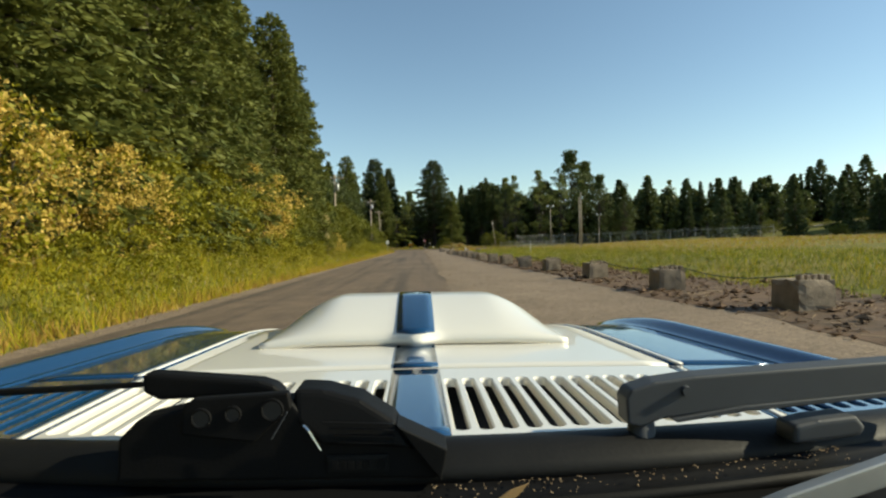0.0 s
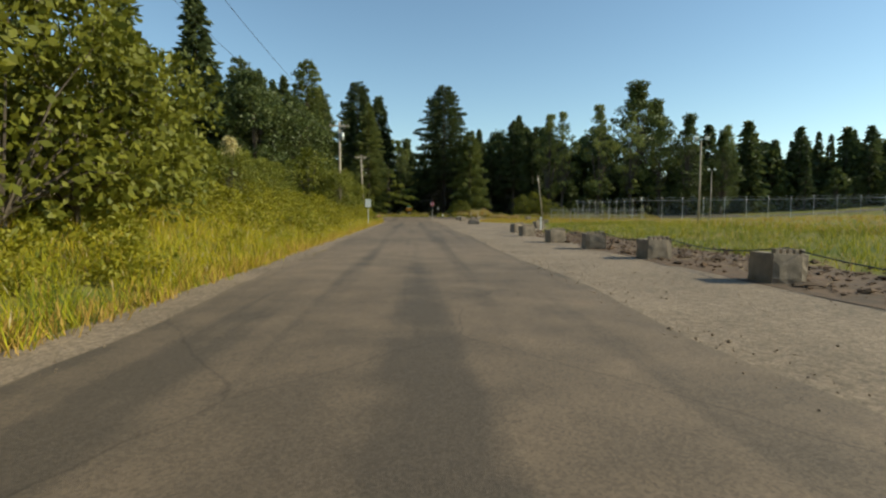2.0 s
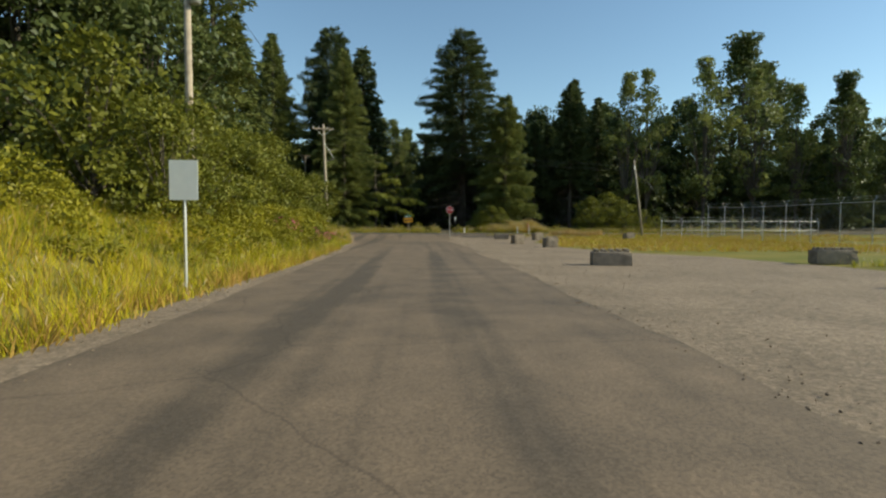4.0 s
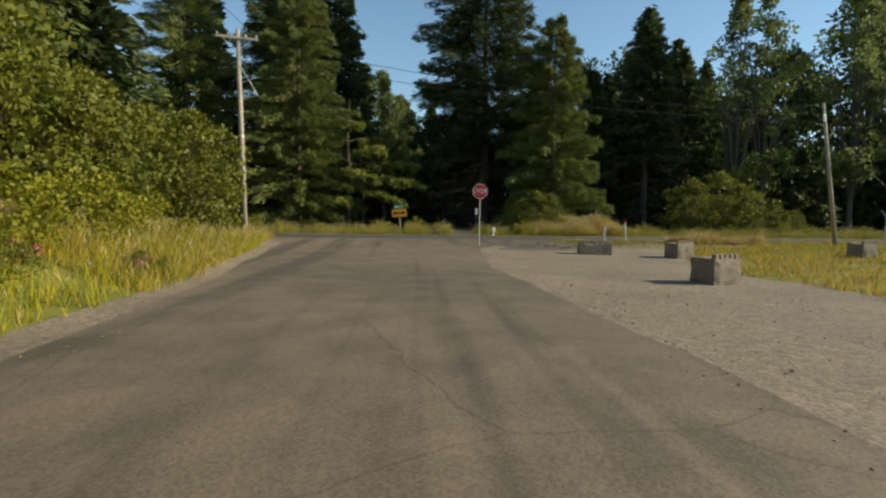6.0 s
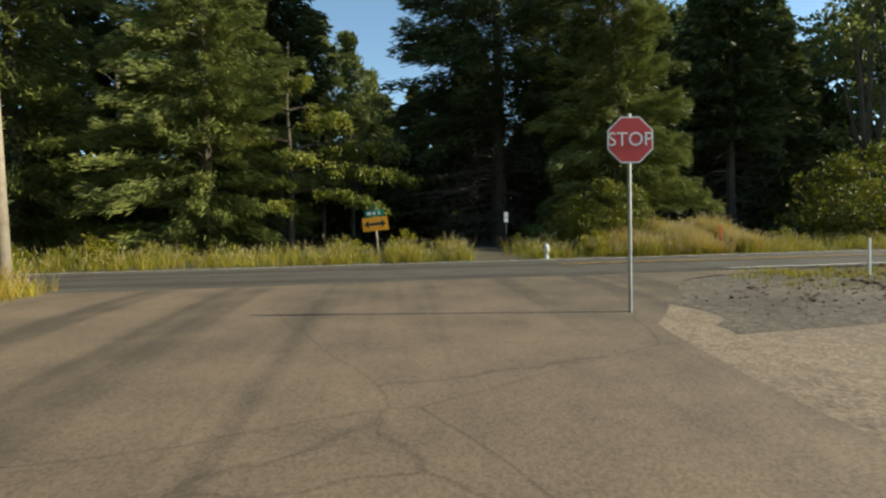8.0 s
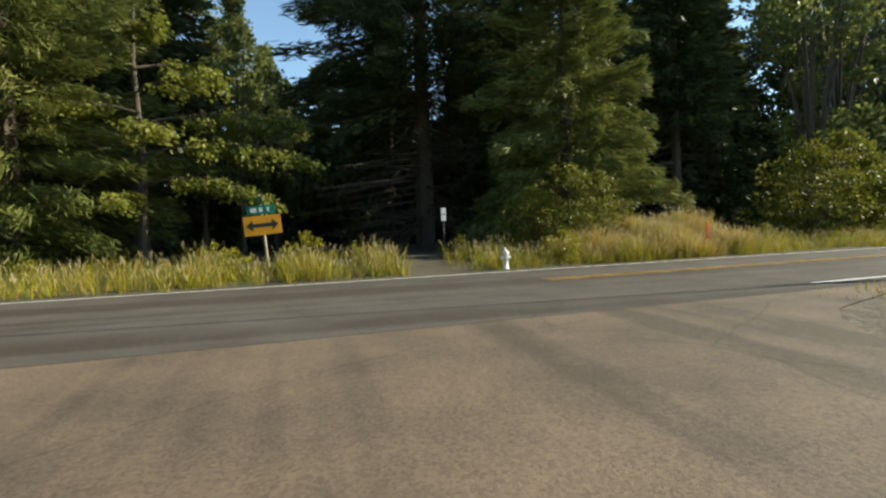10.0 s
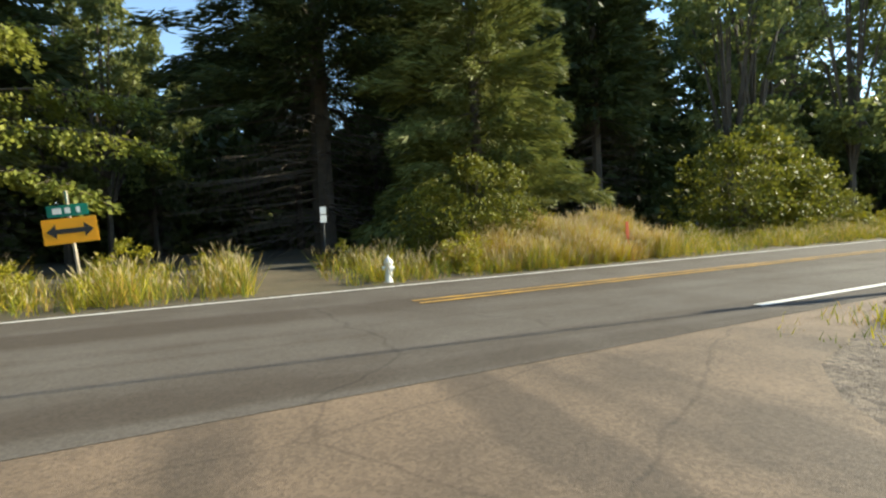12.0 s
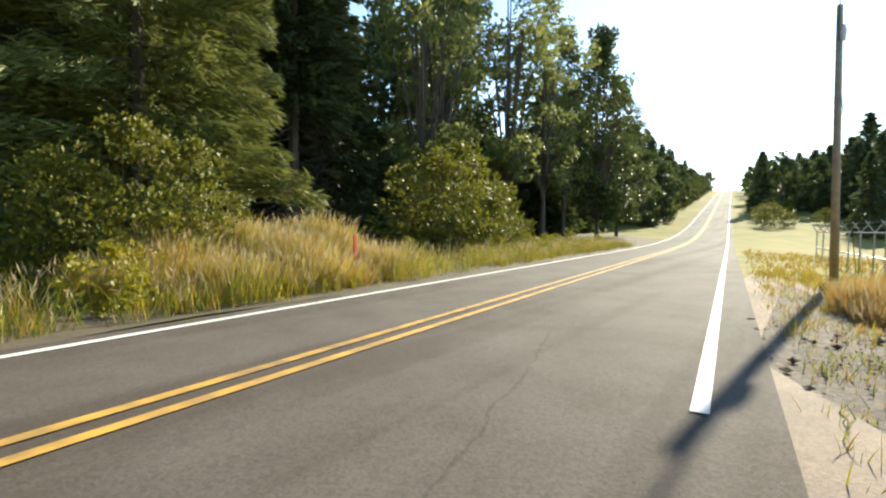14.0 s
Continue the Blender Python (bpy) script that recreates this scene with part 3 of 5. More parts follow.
# single trees: x, y, height, meshes and its own height, label
SINGLE = [
    (-27, 112, 26, FIRS[0], 26, "tall dark fir standing behind the hedge"), (-31, 104, 22, FIRS[1], 26, "tall dark fir standing behind the hedge"),
    (-17.5, 128, 23, LANE[0], 24, "dark fir rising behind the hedge"), (-26, 124, 22, LANE[1], 24, "dark fir rising behind the hedge"),
    (-13.5, 159, 27, HERO[0], 26, "tall dense fir at the road junction"),
    (-21, 158, 26, FIRS[1], 26, "tall dense fir at the road junction"), (-28, 150, 25, FIRS[0], 26, "tall dense fir at the road junction"),
    (-24, 141, 24, FIRS[2], 26, "tall dense fir at the road junction"), (-34, 138, 24, FIRS[1], 26, "tall dense fir at the road junction"),
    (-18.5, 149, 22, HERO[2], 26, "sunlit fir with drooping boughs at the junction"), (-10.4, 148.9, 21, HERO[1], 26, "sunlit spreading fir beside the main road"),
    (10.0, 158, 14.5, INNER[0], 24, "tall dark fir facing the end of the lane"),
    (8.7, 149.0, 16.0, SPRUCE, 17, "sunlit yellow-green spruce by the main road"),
    (17, 166, 16.5, FIRS[0], 26, "dark fir in the wood beyond the main road"), (20, 159, 21, FIRS[1], 26, "dark fir in the wood beyond the main road"),
    (13.6, 155, 14, INNER[1], 24, "dark fir in the wood beyond the main road"), (18.0, 154.0, 19, INNER[0], 24, "dark fir in the wood beyond the main road"), (-9.0, 157.5, 24, INNER[1], 24, "tall dark fir with bare lower limbs"), (-3.2, 163, 9, INNER[0], 24, "low dark fir with bare lower limbs"), (13, 163, 15, INNER[1], 24, "dark fir in the wood beyond the main road"), (4.5, 166, 17, INNER[0], 24, "dark fir in the wood beyond the main road"), (16, 158, 14.5, FIRS[0], 26, "dark fir in the wood beyond the main road"), (22.3, 156, 16.5, FIRS[2], 26, "dark fir in the wood beyond the main road"), (27, 161, 17, FIRS[1], 26, "dark fir in the wood beyond the main road"), (23.5, 167, 19, FIRS[2], 26, "dark fir in the wood beyond the main road"), (24, 161, 19, FIRS[1], 26, "dark fir in the wood beyond the main road"),
    (-35, 165, 25, FIRS[2], 26, "tall dense fir at the road junction"),
]
SINGLE += [(14, 178, 21, FIRS[1], 26, "dark fir in the wood beyond the main road"), (22, 178, 19, FIRS[0], 26, "dark fir in the wood beyond the main road"),
           (33, 182, 15, FIRS[0], 26, "dark fir in the wood beyond the main road"), (-16, 172, 25, FIRS[1], 26, "dark fir in the wood beyond the main road"),
           (-42, 150, 24, FIRS[0], 26, "tall dense fir at the road junction"), 
           (-40, 128, 24, FIRS[2], 26, "tall dark fir standing behind the hedge"), (-26, 134, 23, FIRS[0], 26, "tall dark fir standing behind the hedge"), (-19, 138, 21, FIRS[1], 26, "tall dark fir standing behind the hedge")]
LEAFY_MORE = [(24.6, 151.6, 20), (27.5, 152.5, 21), (34.5, 151.5, 22), (41, 151.5, 21), (47, 152, 19)]
for x, y, h, me, own, label in SINGLE:
    plant("fir_tree", me, x, y, h / own, U(0, 6.28), label, "tree", "firs round the junction")
plant("fir_tree", HERO[0], 4.1, 154.6, 1.17, 0.6, "very tall dark fir facing the end of the lane", "tree", "firs round the junction", tall=0.84)
for x, y, h in ((17.5, 171, 19), (23, 169, 20), (28.5, 171, 20), (33, 175, 17), (40, 167, 20)):
    plant("broadleaf_tree", ALDERS[int(x) % 2], x, y, h / 18, U(0, 6.28), "dense dark rounded tree in the wood beyond the road", "tree", "broadleaved trees round the junction")
for x, y, h in ((82, 187, 23), (91, 189, 21)):
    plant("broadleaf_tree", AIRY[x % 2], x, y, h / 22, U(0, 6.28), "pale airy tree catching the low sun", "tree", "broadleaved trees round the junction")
for x, y, s, tl in ((47.8, 165, 1.55, 0.80), (53.5, 169, 1.35, 0.82), (38, 172, 1.05, 0.75)):
    plant("broadleaf_tree", POPLARS[int(x) % 2], x, y, s, U(0, 6.28), "broad tall cottonwood catching the low sun", "tree", "broadleaved trees round the junction", tall=tl)
for x in np.arange(22, 62, 3.2):
    plant("broadleaf_tree", ROUND[int(x) % 2], x + U(-1, 1), FAR(x) + U(13, 19), U(0.36, 0.5), U(0, 6.28), "low leafy tree filling the foot of the wood", "tree", "undergrowth of the wood")
LEAFY = [(-20.5, 112, 15.5, ALDERS[0], 18), (-23, 117, 17, ALDERS[1], 18), (-17.5, 117.5, 14, ALDERS[1], 18), (-28, 127, 17, ALDERS[1], 18), (36, 168, 12, ALDERS[1], 18), (43, 174, 12, ALDERS[0], 18),
         (52, 150.5, 20, POPLARS[1], 24), (59, 150.5, 17, POPLARS[0], 24), (29, 174, 14, ALDERS[0], 18), (-4, 205, 22, POPLARS[1], 24)]
LEAFY += [(x, y, h, AIRY[k % 2], 22) for k, (x, y, h) in enumerate(LEAFY_MORE)]
for x, y, h, me, own in LEAFY:
    plant("broadleaf_tree", me, x, y, h / own, U(0, 6.28), "tall broadleaved tree with an airy crown", "tree", "broadleaved trees round the junction")
for x in np.arange(54, 150, 7.5):
    plant("fir_tree", (DISTANT + THIN)[int(rng.integers(4))], x + U(-2, 2), FAR(x) + U(9, 16), U(0.55, 0.85), U(0, 6.28), "dark fir beside the climbing main road", "tree", "trees along the main road")
for x in np.arange(70, 200, 10):
    plant("fir_tree", DISTANT[int(rng.integers(2))], x + U(-2, 2), NEAR(x) - U(14, 26), U(0.35, 0.6), U(0, 6.28), "dark fir beside the climbing main road", "tree", "trees along the main road")
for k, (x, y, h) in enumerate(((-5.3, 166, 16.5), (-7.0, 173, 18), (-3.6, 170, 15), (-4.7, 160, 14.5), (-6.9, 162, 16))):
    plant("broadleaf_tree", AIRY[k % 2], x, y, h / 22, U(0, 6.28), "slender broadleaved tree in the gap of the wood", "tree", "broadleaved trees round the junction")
for x, y, h in ((-5, 172, 13), (-2.5, 180, 15), (-7.5, 166, 12), (-4, 190, 16), (0, 172, 14)):
    plant("fir_tree", DISTANT[int(rng.integers(2))], x, y, h / 24, U(0, 6.28), "low dark fir filling the gap in the wood", "tree", "trees closing the wood")
for k in range(46):
    x = -60 + 3.6 * k
    y = U(178, 200) if x > -30 else U(140, 190)
    plant("fir_tree", DISTANT[k % 2], x + U(-1.5, 1.5), y, (U(11, 17) if x < 22 else U(7, 11)) / 24, U(0, 6.28), "dark fir deep in the wood", "tree", "trees closing the wood")
for k, x in enumerate(np.arange(15, 60, 2.6)):
    wide_one = k % 3 != 1
    plant("broadleaf_tree" if wide_one else "fir_tree", (ROUND if wide_one else DISTANT)[k % 2], x + U(-1, 1), U(186, 200), (U(14, 17) / 18 if wide_one else U(15, 18) / 24), U(0, 6.28), "tall tree in the high wood far behind the main road", "tree", "high wood behind the main road")
for k, x in enumerate(np.arange(62, 350, 5.5)):
    wide_one = k % 2 == 1
    plant("broadleaf_tree" if wide_one else "fir_tree", (ROUND if wide_one else DISTANT)[k % 2], x + U(-2, 2), FAR(x) + U(10, 34), U(0.55, 0.8), U(0, 6.28), "dark tree in the wood along the climbing road", "tree", "trees along the main road")
for k, x in enumerate(np.arange(84, 330, 6.0)):
    plant("broadleaf_tree", ROUND[k % 2], x + U(-2, 2), FAR(x) + U(4.5, 8.0), U(0.30, 0.58), U(0, 6.28), "rounded leafy tree crowding the climbing road", "tree", "trees along the main road")
for k in range(60):
    x = 128 + 3.4 * k
    wide_one = k % 3 != 0
    plant("broadleaf_tree" if wide_one else "fir_tree", (ROUND if wide_one else DISTANT)[k % 2], x, NEAR(x) - 5.5 - 0.2 * (x - 50) * ((k * 0.618) % 1), U(0.5, 0.72) * (1.0 if wide_one else 0.95), U(0, 6.28), "hazy dark tree beside the crest of the road", "tree", "trees along the main road")
for k in range(22):
    x = U(92, 150)
    plant("roadside_shrub", COARSE[k % 2], x, NEAR(x) - 4.8 - 26 * ((k * 0.618) % 1) ** 1.5, U(0.6, 1.1), U(0, 6.28), "low green shrub beside the climbing road", "bush", "shrubs along the main road", tall=0.8)
for x in np.arange(60, 128, 2.6):
    plant("broadleaf_tree", ROUND[int(x) % 2], x + U(-1, 1), FAR(x) + U(15, 32), U(0.68, 0.92), U(0, 6.28), "broad dark tree in the wood along the climbing road", "tree", "trees along the main road")
# undergrowth that closes the foot of the wood
for k in range(44):
    x = -26 + 1.25 * k
    plant("broadleaf_tree", ROUND[k % 2], x + U(-0.7, 0.7), U(165, 176), U(0.42, 0.54), U(0, 6.28), "low leafy tree filling the foot of the wood", "tree", "undergrowth of the wood")
# far wood beyond the field
for y in np.arange(26, 128, 3.0):
    for k in range(3):
        far_one = rng.random() < 0.6
        plant("broadleaf_tree" if far_one else "fir_tree", (ROUND if far_one else DISTANT)[int(rng.integers(2))], 118 + 14 * k + U(-6, 6), y + U(-2, 2), U(0.55, 0.85) * (1.15 if far_one else 1.0), U(0, 6.28), "rounded broadleaved tree in the far wood behind the field" if far_one else "dark fir in the far wood behind the field", "tree", "trees of the far wood")
for x in np.arange(58, 112, 5.0):
    plant("fir_tree", (DISTANT + THIN)[int(rng.integers(4))], x + U(-2, 2), FAR(x) + U(9, 28), U(0.5, 0.8), U(0, 6.28), "dark fir in the far wood behind the field", "tree", "firs of the far wood")
def bough_tree(name, seed, tall, limbs, leaves, leaf):
    """A slender trunk with long arching limbs whose leaves hang in flat layered sprays. limbs: height, direction, reach, droop."""
    rng = np.random.default_rng(seed)
    bm = tube([(0, 0, -0.2), (0.12, 0.05, tall * 0.35), (-0.05, 0.15, tall * 0.7), (0.1, 0.1, tall)], [0.14, 0.11, 0.07, 0.02], 8)
    centres, along = [], []
    total = sum(l[2] for l in limbs)
    for z0, turn, reach, droop in limbs:
        d = Vector((math.cos(turn), math.sin(turn), 0))
        side = Vector((-d.y, d.x, 0))
        arc = [Vector((0, 0, z0)) + d * (reach * u) + Vector((0, 0, reach * (0.30 * u - droop * u * u))) for u in np.linspace(0, 1, 7)]
        tube(arc, [0.045, 0.04, 0.034, 0.028, 0.02, 0.014, 0.006], 5, bm)
        for k in range(int(reach * 6)):
            u = rng.uniform(0.25, 1.0)
            base = arc[int(u * 5.99)].lerp(arc[min(6, int(u * 5.99) + 1)], u * 5.99 % 1)
            out = (d * rng.uniform(0.1, 0.7) + side * rng.choice([-1, 1]) * rng.uniform(0.4, 1.0)) * reach * 0.30 * (1.15 - 0.6 * u)
            end = base + out + Vector((0, 0, -abs(rng.normal(0.12, 0.12)) * reach * 0.5))
            tube([base, base.lerp(end, 0.5) + Vector((0, 0, 0.05)), end], [0.010, 0.007, 0.003], 3, bm)
            m = int(leaves * reach / total / (reach * 6)) + 1
            v = rng.uniform(0.15, 1.05, m)
            p = np.array(base) + np.outer(v, np.array(end - base)) + rng.normal(0, 1, (m, 3)) * np.array([0.14, 0.14, 0.06])
            p[:, 2] -= np.abs(rng.normal(0, 0.10, m))
            centres.append(p)
            along.append(np.tile(np.array(out.normalized()) + [0, 0, -0.3], (m, 1)))
    me_t = bpy.data.meshes.new(name + "_trunk")
    bm.to_mesh(me_t)
    bm.free()
    me_t.materials.append(BARK)
    return me_t, quads_mesh(name + "_crown", leaf_quads(rng, np.concatenate(centres), np.concatenate(along), leaf, leaf * 0.6, droop=0.3, roll=2.5), BOUGH)


MAPLE = bough_tree("maple", 70, 9.5, [(3.6, -0.15, 5.6, 0.36), (2.6, -0.45, 4.4, 0.42), (4.6, 0.1, 4.8, 0.22), (5.6, -0.6, 3.2, 0.2), (4.2, -1.2, 3.2, 0.4), (6.4, 0.4, 3.0, 0.1),
                                      (3.4, 2.6, 2.6, 0.4), (5.0, 3.4, 2.4, 0.3), (7.2, -1.0, 2.0, 0.1), (7.8, 1.2, 1.8, 0.1), (2.2, -1.6, 2.4, 0.45)], 9500, 0.16)
plant("young_maple", MAPLE, -6.7, 148.6, 1.0, 0.0, "young broadleaved tree with long drooping sunlit boughs", "tree", "broadleaved trees round the junction")
# shrubs across the main road and by the pull-in
for x, y, s, tl in ((18.4, 146.5, 0.95, 0.9), (20.6, 147.0, 1.1, 0.9), (22.5, 147.2, 0.95, 0.85), (24.8, 146.8, 0.55, 0.9), (26.5, 147.2, 0.45, 0.9), (5.5, 145.4, 0.5, 0.95), (6.5, 145.0, 0.62, 1.0), (7.5, 144.9, 0.5, 1.1), (-13, 147, 0.35, 0.8), (-15, 147.5, 0.4, 0.7), (-17.5, 147, 0.4, 0.7)):
    plant("roadside_shrub", THICKET[int(rng.integers(3))], x, y, s, U(0, 6.28), "rounded green shrub on the verge of the main road", "bush", "shrubs along the main road", tall=tl)


# ---- grass ----
def blades(name, pts, tall, mats, shares, width=0.02, label="", seed=1, per=4, lean=0.55, heads=0.0):
    """Tufts of bent blades at pts (x, y); one mesh of kind stuff."""
    r = np.random.default_rng(seed)
    pts = np.repeat(np.asarray(pts, float), per, axis=0)
    n = len(pts)
    pts = pts + r.normal(0, 0.07, (n, 2))
    z = height(pts[:, 0], pts[:, 1]) - 0.03
    b = np.column_stack([pts, z])
    patch = 0.85 + 0.35 * np.sin(pts[:, 0] * 2.3 + 1.7 * np.sin(pts[:, 1] * 0.9)) * np.sin(pts[:, 1] * 1.9 + pts[:, 0] * 0.6)
    h = tall * r.uniform(0.45, 1.25, n) * patch
    a = r.uniform(0, 6.28, n)
    tip = b + np.column_stack([np.cos(a) * h * lean * r.uniform(0, 1.5, n), np.sin(a) * h * lean * r.uniform(0, 1.5, n), h])
    w = r.uniform(0, 6.28, n)
    s = np.column_stack([np.cos(w), np.sin(w), np.zeros(n)]) * (width * r.uniform(0.6, 1.4, n))[:, None]
    mid = b * 0.45 + tip * 0.55 + np.column_stack([np.zeros((n, 2)), 0.06 * h])
    quads = [np.stack([b - s, b + s, mid + s * 0.8, mid - s * 0.8], 1), np.stack([mid - s * 0.8, mid + s * 0.8, tip + s * 0.12, tip - s * 0.12], 1)]
    m = r.choice(len(mats), n, p=shares)
    idx = [m, m]
    if heads:
        k = r.random(n) < heads
        d = (tip - mid)[k]
        d /= np.linalg.norm(d, axis=1, keepdims=True)
        sw = s[k] * 1.5
        t0 = tip[k]
        quads.append(np.stack([t0 - d * 0.10, t0 + sw, t0 + d * 0.10, t0 - sw], 1))
        idx.append(np.full(k.sum(), len(mats)))
    ms = list(mats) + ([SEED] if heads else [])
    return tagged(new(name, quads_mesh(name, np.concatenate(quads), ms, np.concatenate(idx))), label, "grass", kind="stuff")


def scatter(n, x0, x1, y0, y1, seed):
    r = np.random.default_rng(seed)
    return np.column_stack([r.uniform(x0, x1, n), r.uniform(y0, y1, n)])


p = scatter(16000, 0, 1, -4, 128, 11)
p[:, 0] = -5.6 - (4.2 + 3.8 * smooth(58, 64, p[:, 1]) * (1 - smooth(98, 104, p[:, 1]))) * p[:, 0] ** 0.8 - 0.35 * smooth(110, 119, p[:, 1]) - 1.0 * smooth(118, 127, p[:, 1])
blades("verge_grass", p, 0.43, [GRASS, DRY, GREEN_GRASS], [0.58, 0.12, 0.3], 0.0056, "tall yellow-green grass on the roadside bank", 12, per=8, heads=0.04)
p = scatter(4200, -13.0, -5.8, 57, 105, 10)
blades("bank_grass", p, 0.42, [GRASS, DRY], [0.75, 0.25], 0.006, "dense golden-green grass on the open bank", 9, per=9, heads=0.03)
p = scatter(3600, -6.2, -5.5, -4, 112, 13)
blades("dry_verge_grass", p, 0.30, [DRY, GRASS], [0.7, 0.3], 0.008, "short dry grass along the edge of the lane", 14, per=5)
p = np.concatenate([scatter(11500, 7.0, 24, -2, 101, 15), scatter(700, 24, 60, 60, 128, 16)])
p = p[p[:, 0] > GRAVEL_END(p[:, 1]) + np.where(p[:, 1] < 80, 2.3, 0.3) + np.random.default_rng(2).uniform(0, 0.5, len(p))]
blades("field_grass", p, 0.30, [GREEN_GRASS, GRASS, DRY], [0.64, 0.28, 0.08], 0.0068, "yellow-green meadow grass in the field", 16, per=8, heads=0.04)
p = np.concatenate([scatter(7000, 17, 60, 34, 112, 33), scatter(6500, 50, 112, 34, 126, 35)])
p = p[p[:, 0] > GRAVEL_END(p[:, 1]) + 8]
blades("far_field_grass", p, 0.42, [DRY, SEED, GRASS], [0.6, 0.14, 0.26], 0.018, "tall golden seeding grass across the field", 34, per=3, heads=0.1)
p = scatter(10000, -30, 44, 0, 1, 17)
p[:, 1] = FAR(p[:, 0]) + 0.7 + 3.2 * p[:, 1] ** 0.8
p = p[~((np.abs(p[:, 0] - 1.4) < 0.8))]
p = p[np.random.default_rng(4).random(len(p)) < 0.30 + 0.70 * (np.sin(p[:, 0] * 1.7) * np.sin(p[:, 0] * 0.61 + 1) > -0.3)]
p = p[(p[:, 0] > -4.5) | (np.random.default_rng(8).random(len(p)) < 0.55)]
p = p[(p[:, 0] < 12) | (np.random.default_rng(6).random(len(p)) < 0.6)]
blades("far_verge_grass", p, 0.57, [GREEN_GRASS, GRASS, DRY], [0.48, 0.26, 0.26], 0.0055, "tall seeding grass on the far verge of the main road", 18, per=9, heads=0.24)
p = scatter(4200, 0, 1, 0, 1, 19)
a, rr = p[:, 0] * 6.28, np.sqrt(p[:, 1])
p = np.column_stack([8.9 + 3.7 * rr * np.cos(a), 144.1 + 1.5 * rr * np.sin(a)])
blades("dry_grass_clump", p, 0.74, [DRY, GRASS, SEED], [0.45, 0.35, 0.2], 0.007, "tall golden dry grass clump by the main road", 20, per=6, heads=0.2)
p = np.concatenate([scatter(3200, 6.2, 26, 110, 131, 21), scatter(1800, 8.5, 40, 126, 138, 27)])
p = p[(p[:, 1] < NEAR(p[:, 0]) - 0.9) & (p[:, 0] > np.minimum(GRAVEL_END(p[:, 1]), 9.5) + 0.25)]
blades("pull_in_grass", p, 0.24, [DRY, GRASS], [0.74, 0.26], 0.013, "short dry grass between pull-in and main road", 22, per=5)
p = scatter(900, 0, 1, 0, 1, 29)
p = np.column_stack([12.8 + 2.4 * np.sqrt(p[:, 1]) * np.cos(6.28 * p[:, 0]), 133.9 + 0.8 * np.sqrt(p[:, 1]) * np.sin(6.28 * p[:, 0])])
blades("golden_grass_clump", p, 0.5, [DRY, SEED], [0.6, 0.4], 0.009, "golden dry grass clump beside the main road", 30, per=6)
p = np.concatenate([scatter(260, 4.4, 8.4, 132.2, 135.2, 23), scatter(200, 5.6, 7.2, 133.7, 134.7, 28), scatter(2600, 7.0, 22, 130.5, 137, 24)])
p = p[p[:, 1] < NEAR(p[:, 0]) - 0.75]
blades("corner_grass", p, 0.17, [GREEN_GRASS, DRY, GRASS], [0.4, 0.3, 0.3], 0.005, "low grass tuft on the gravel corner", 24, per=5)
p = scatter(8000, -12.5, -6.0, 118, 137, 25)
p = p[p[:, 0] < -6.0 - 0.16 * np.maximum(p[:, 1] - 119.5, 0)]
blades("pole_grass", p[p[:, 1] < 134.6 - 0.2 * (p[:, 0] + 7.4)], 0.52, [DRY, GRASS, GREEN_GRASS], [0.5, 0.32, 0.18], 0.005, "tall dry grass round the foot of the utility pole", 26, per=6, heads=0.12)

for k in range(70):
    x = U(-26, 40)
    if abs(x - 1.4) > 1.0 and abs(x - 3.6) > 0.6 and abs(x + 2.68) > 0.5:
        weed(x, FAR(x) + U(1.3, 4.5), U(0.35, 0.9), "weeds on the far verge")

grow_weeds("bank_weeds", "leafy yellow-green weeds on the roadside bank", "weeds on the roadside bank")
grow_weeds("far_verge_weeds", "low green weeds on the far verge", "weeds on the far verge")

# wild roses on the verge
ROSE = broadleaf("rose", 61, 0.95, 0.95, 2600, LEAFY_GREEN, 0.075, 40, 0.08, PINK, 0.22)[1]
for x, y, s, turn in ((-6.9, 110.6, 0.95, 0), (-7.3, 112.4, 1.05, 2), (-6.8, 114.6, 0.8, 4), (-7.4, 116.6, 0.6, 1), (-6.7, 119.0, 0.5, 3), (-8.0, 110.0, 1.1, 5)):
    ob = tagged(new("wild_rose_bush", ROSE), "low wild rose bush dotted with pink flowers on the verge", "bush", "wild roses on the verge")
    ob.matrix_world = Matrix.Translation((x, y, hz(x, y) - 0.05)) @ Matrix.Rotation(turn, 4, "Z") @ Matrix.Diagonal((s, s, s, 1))


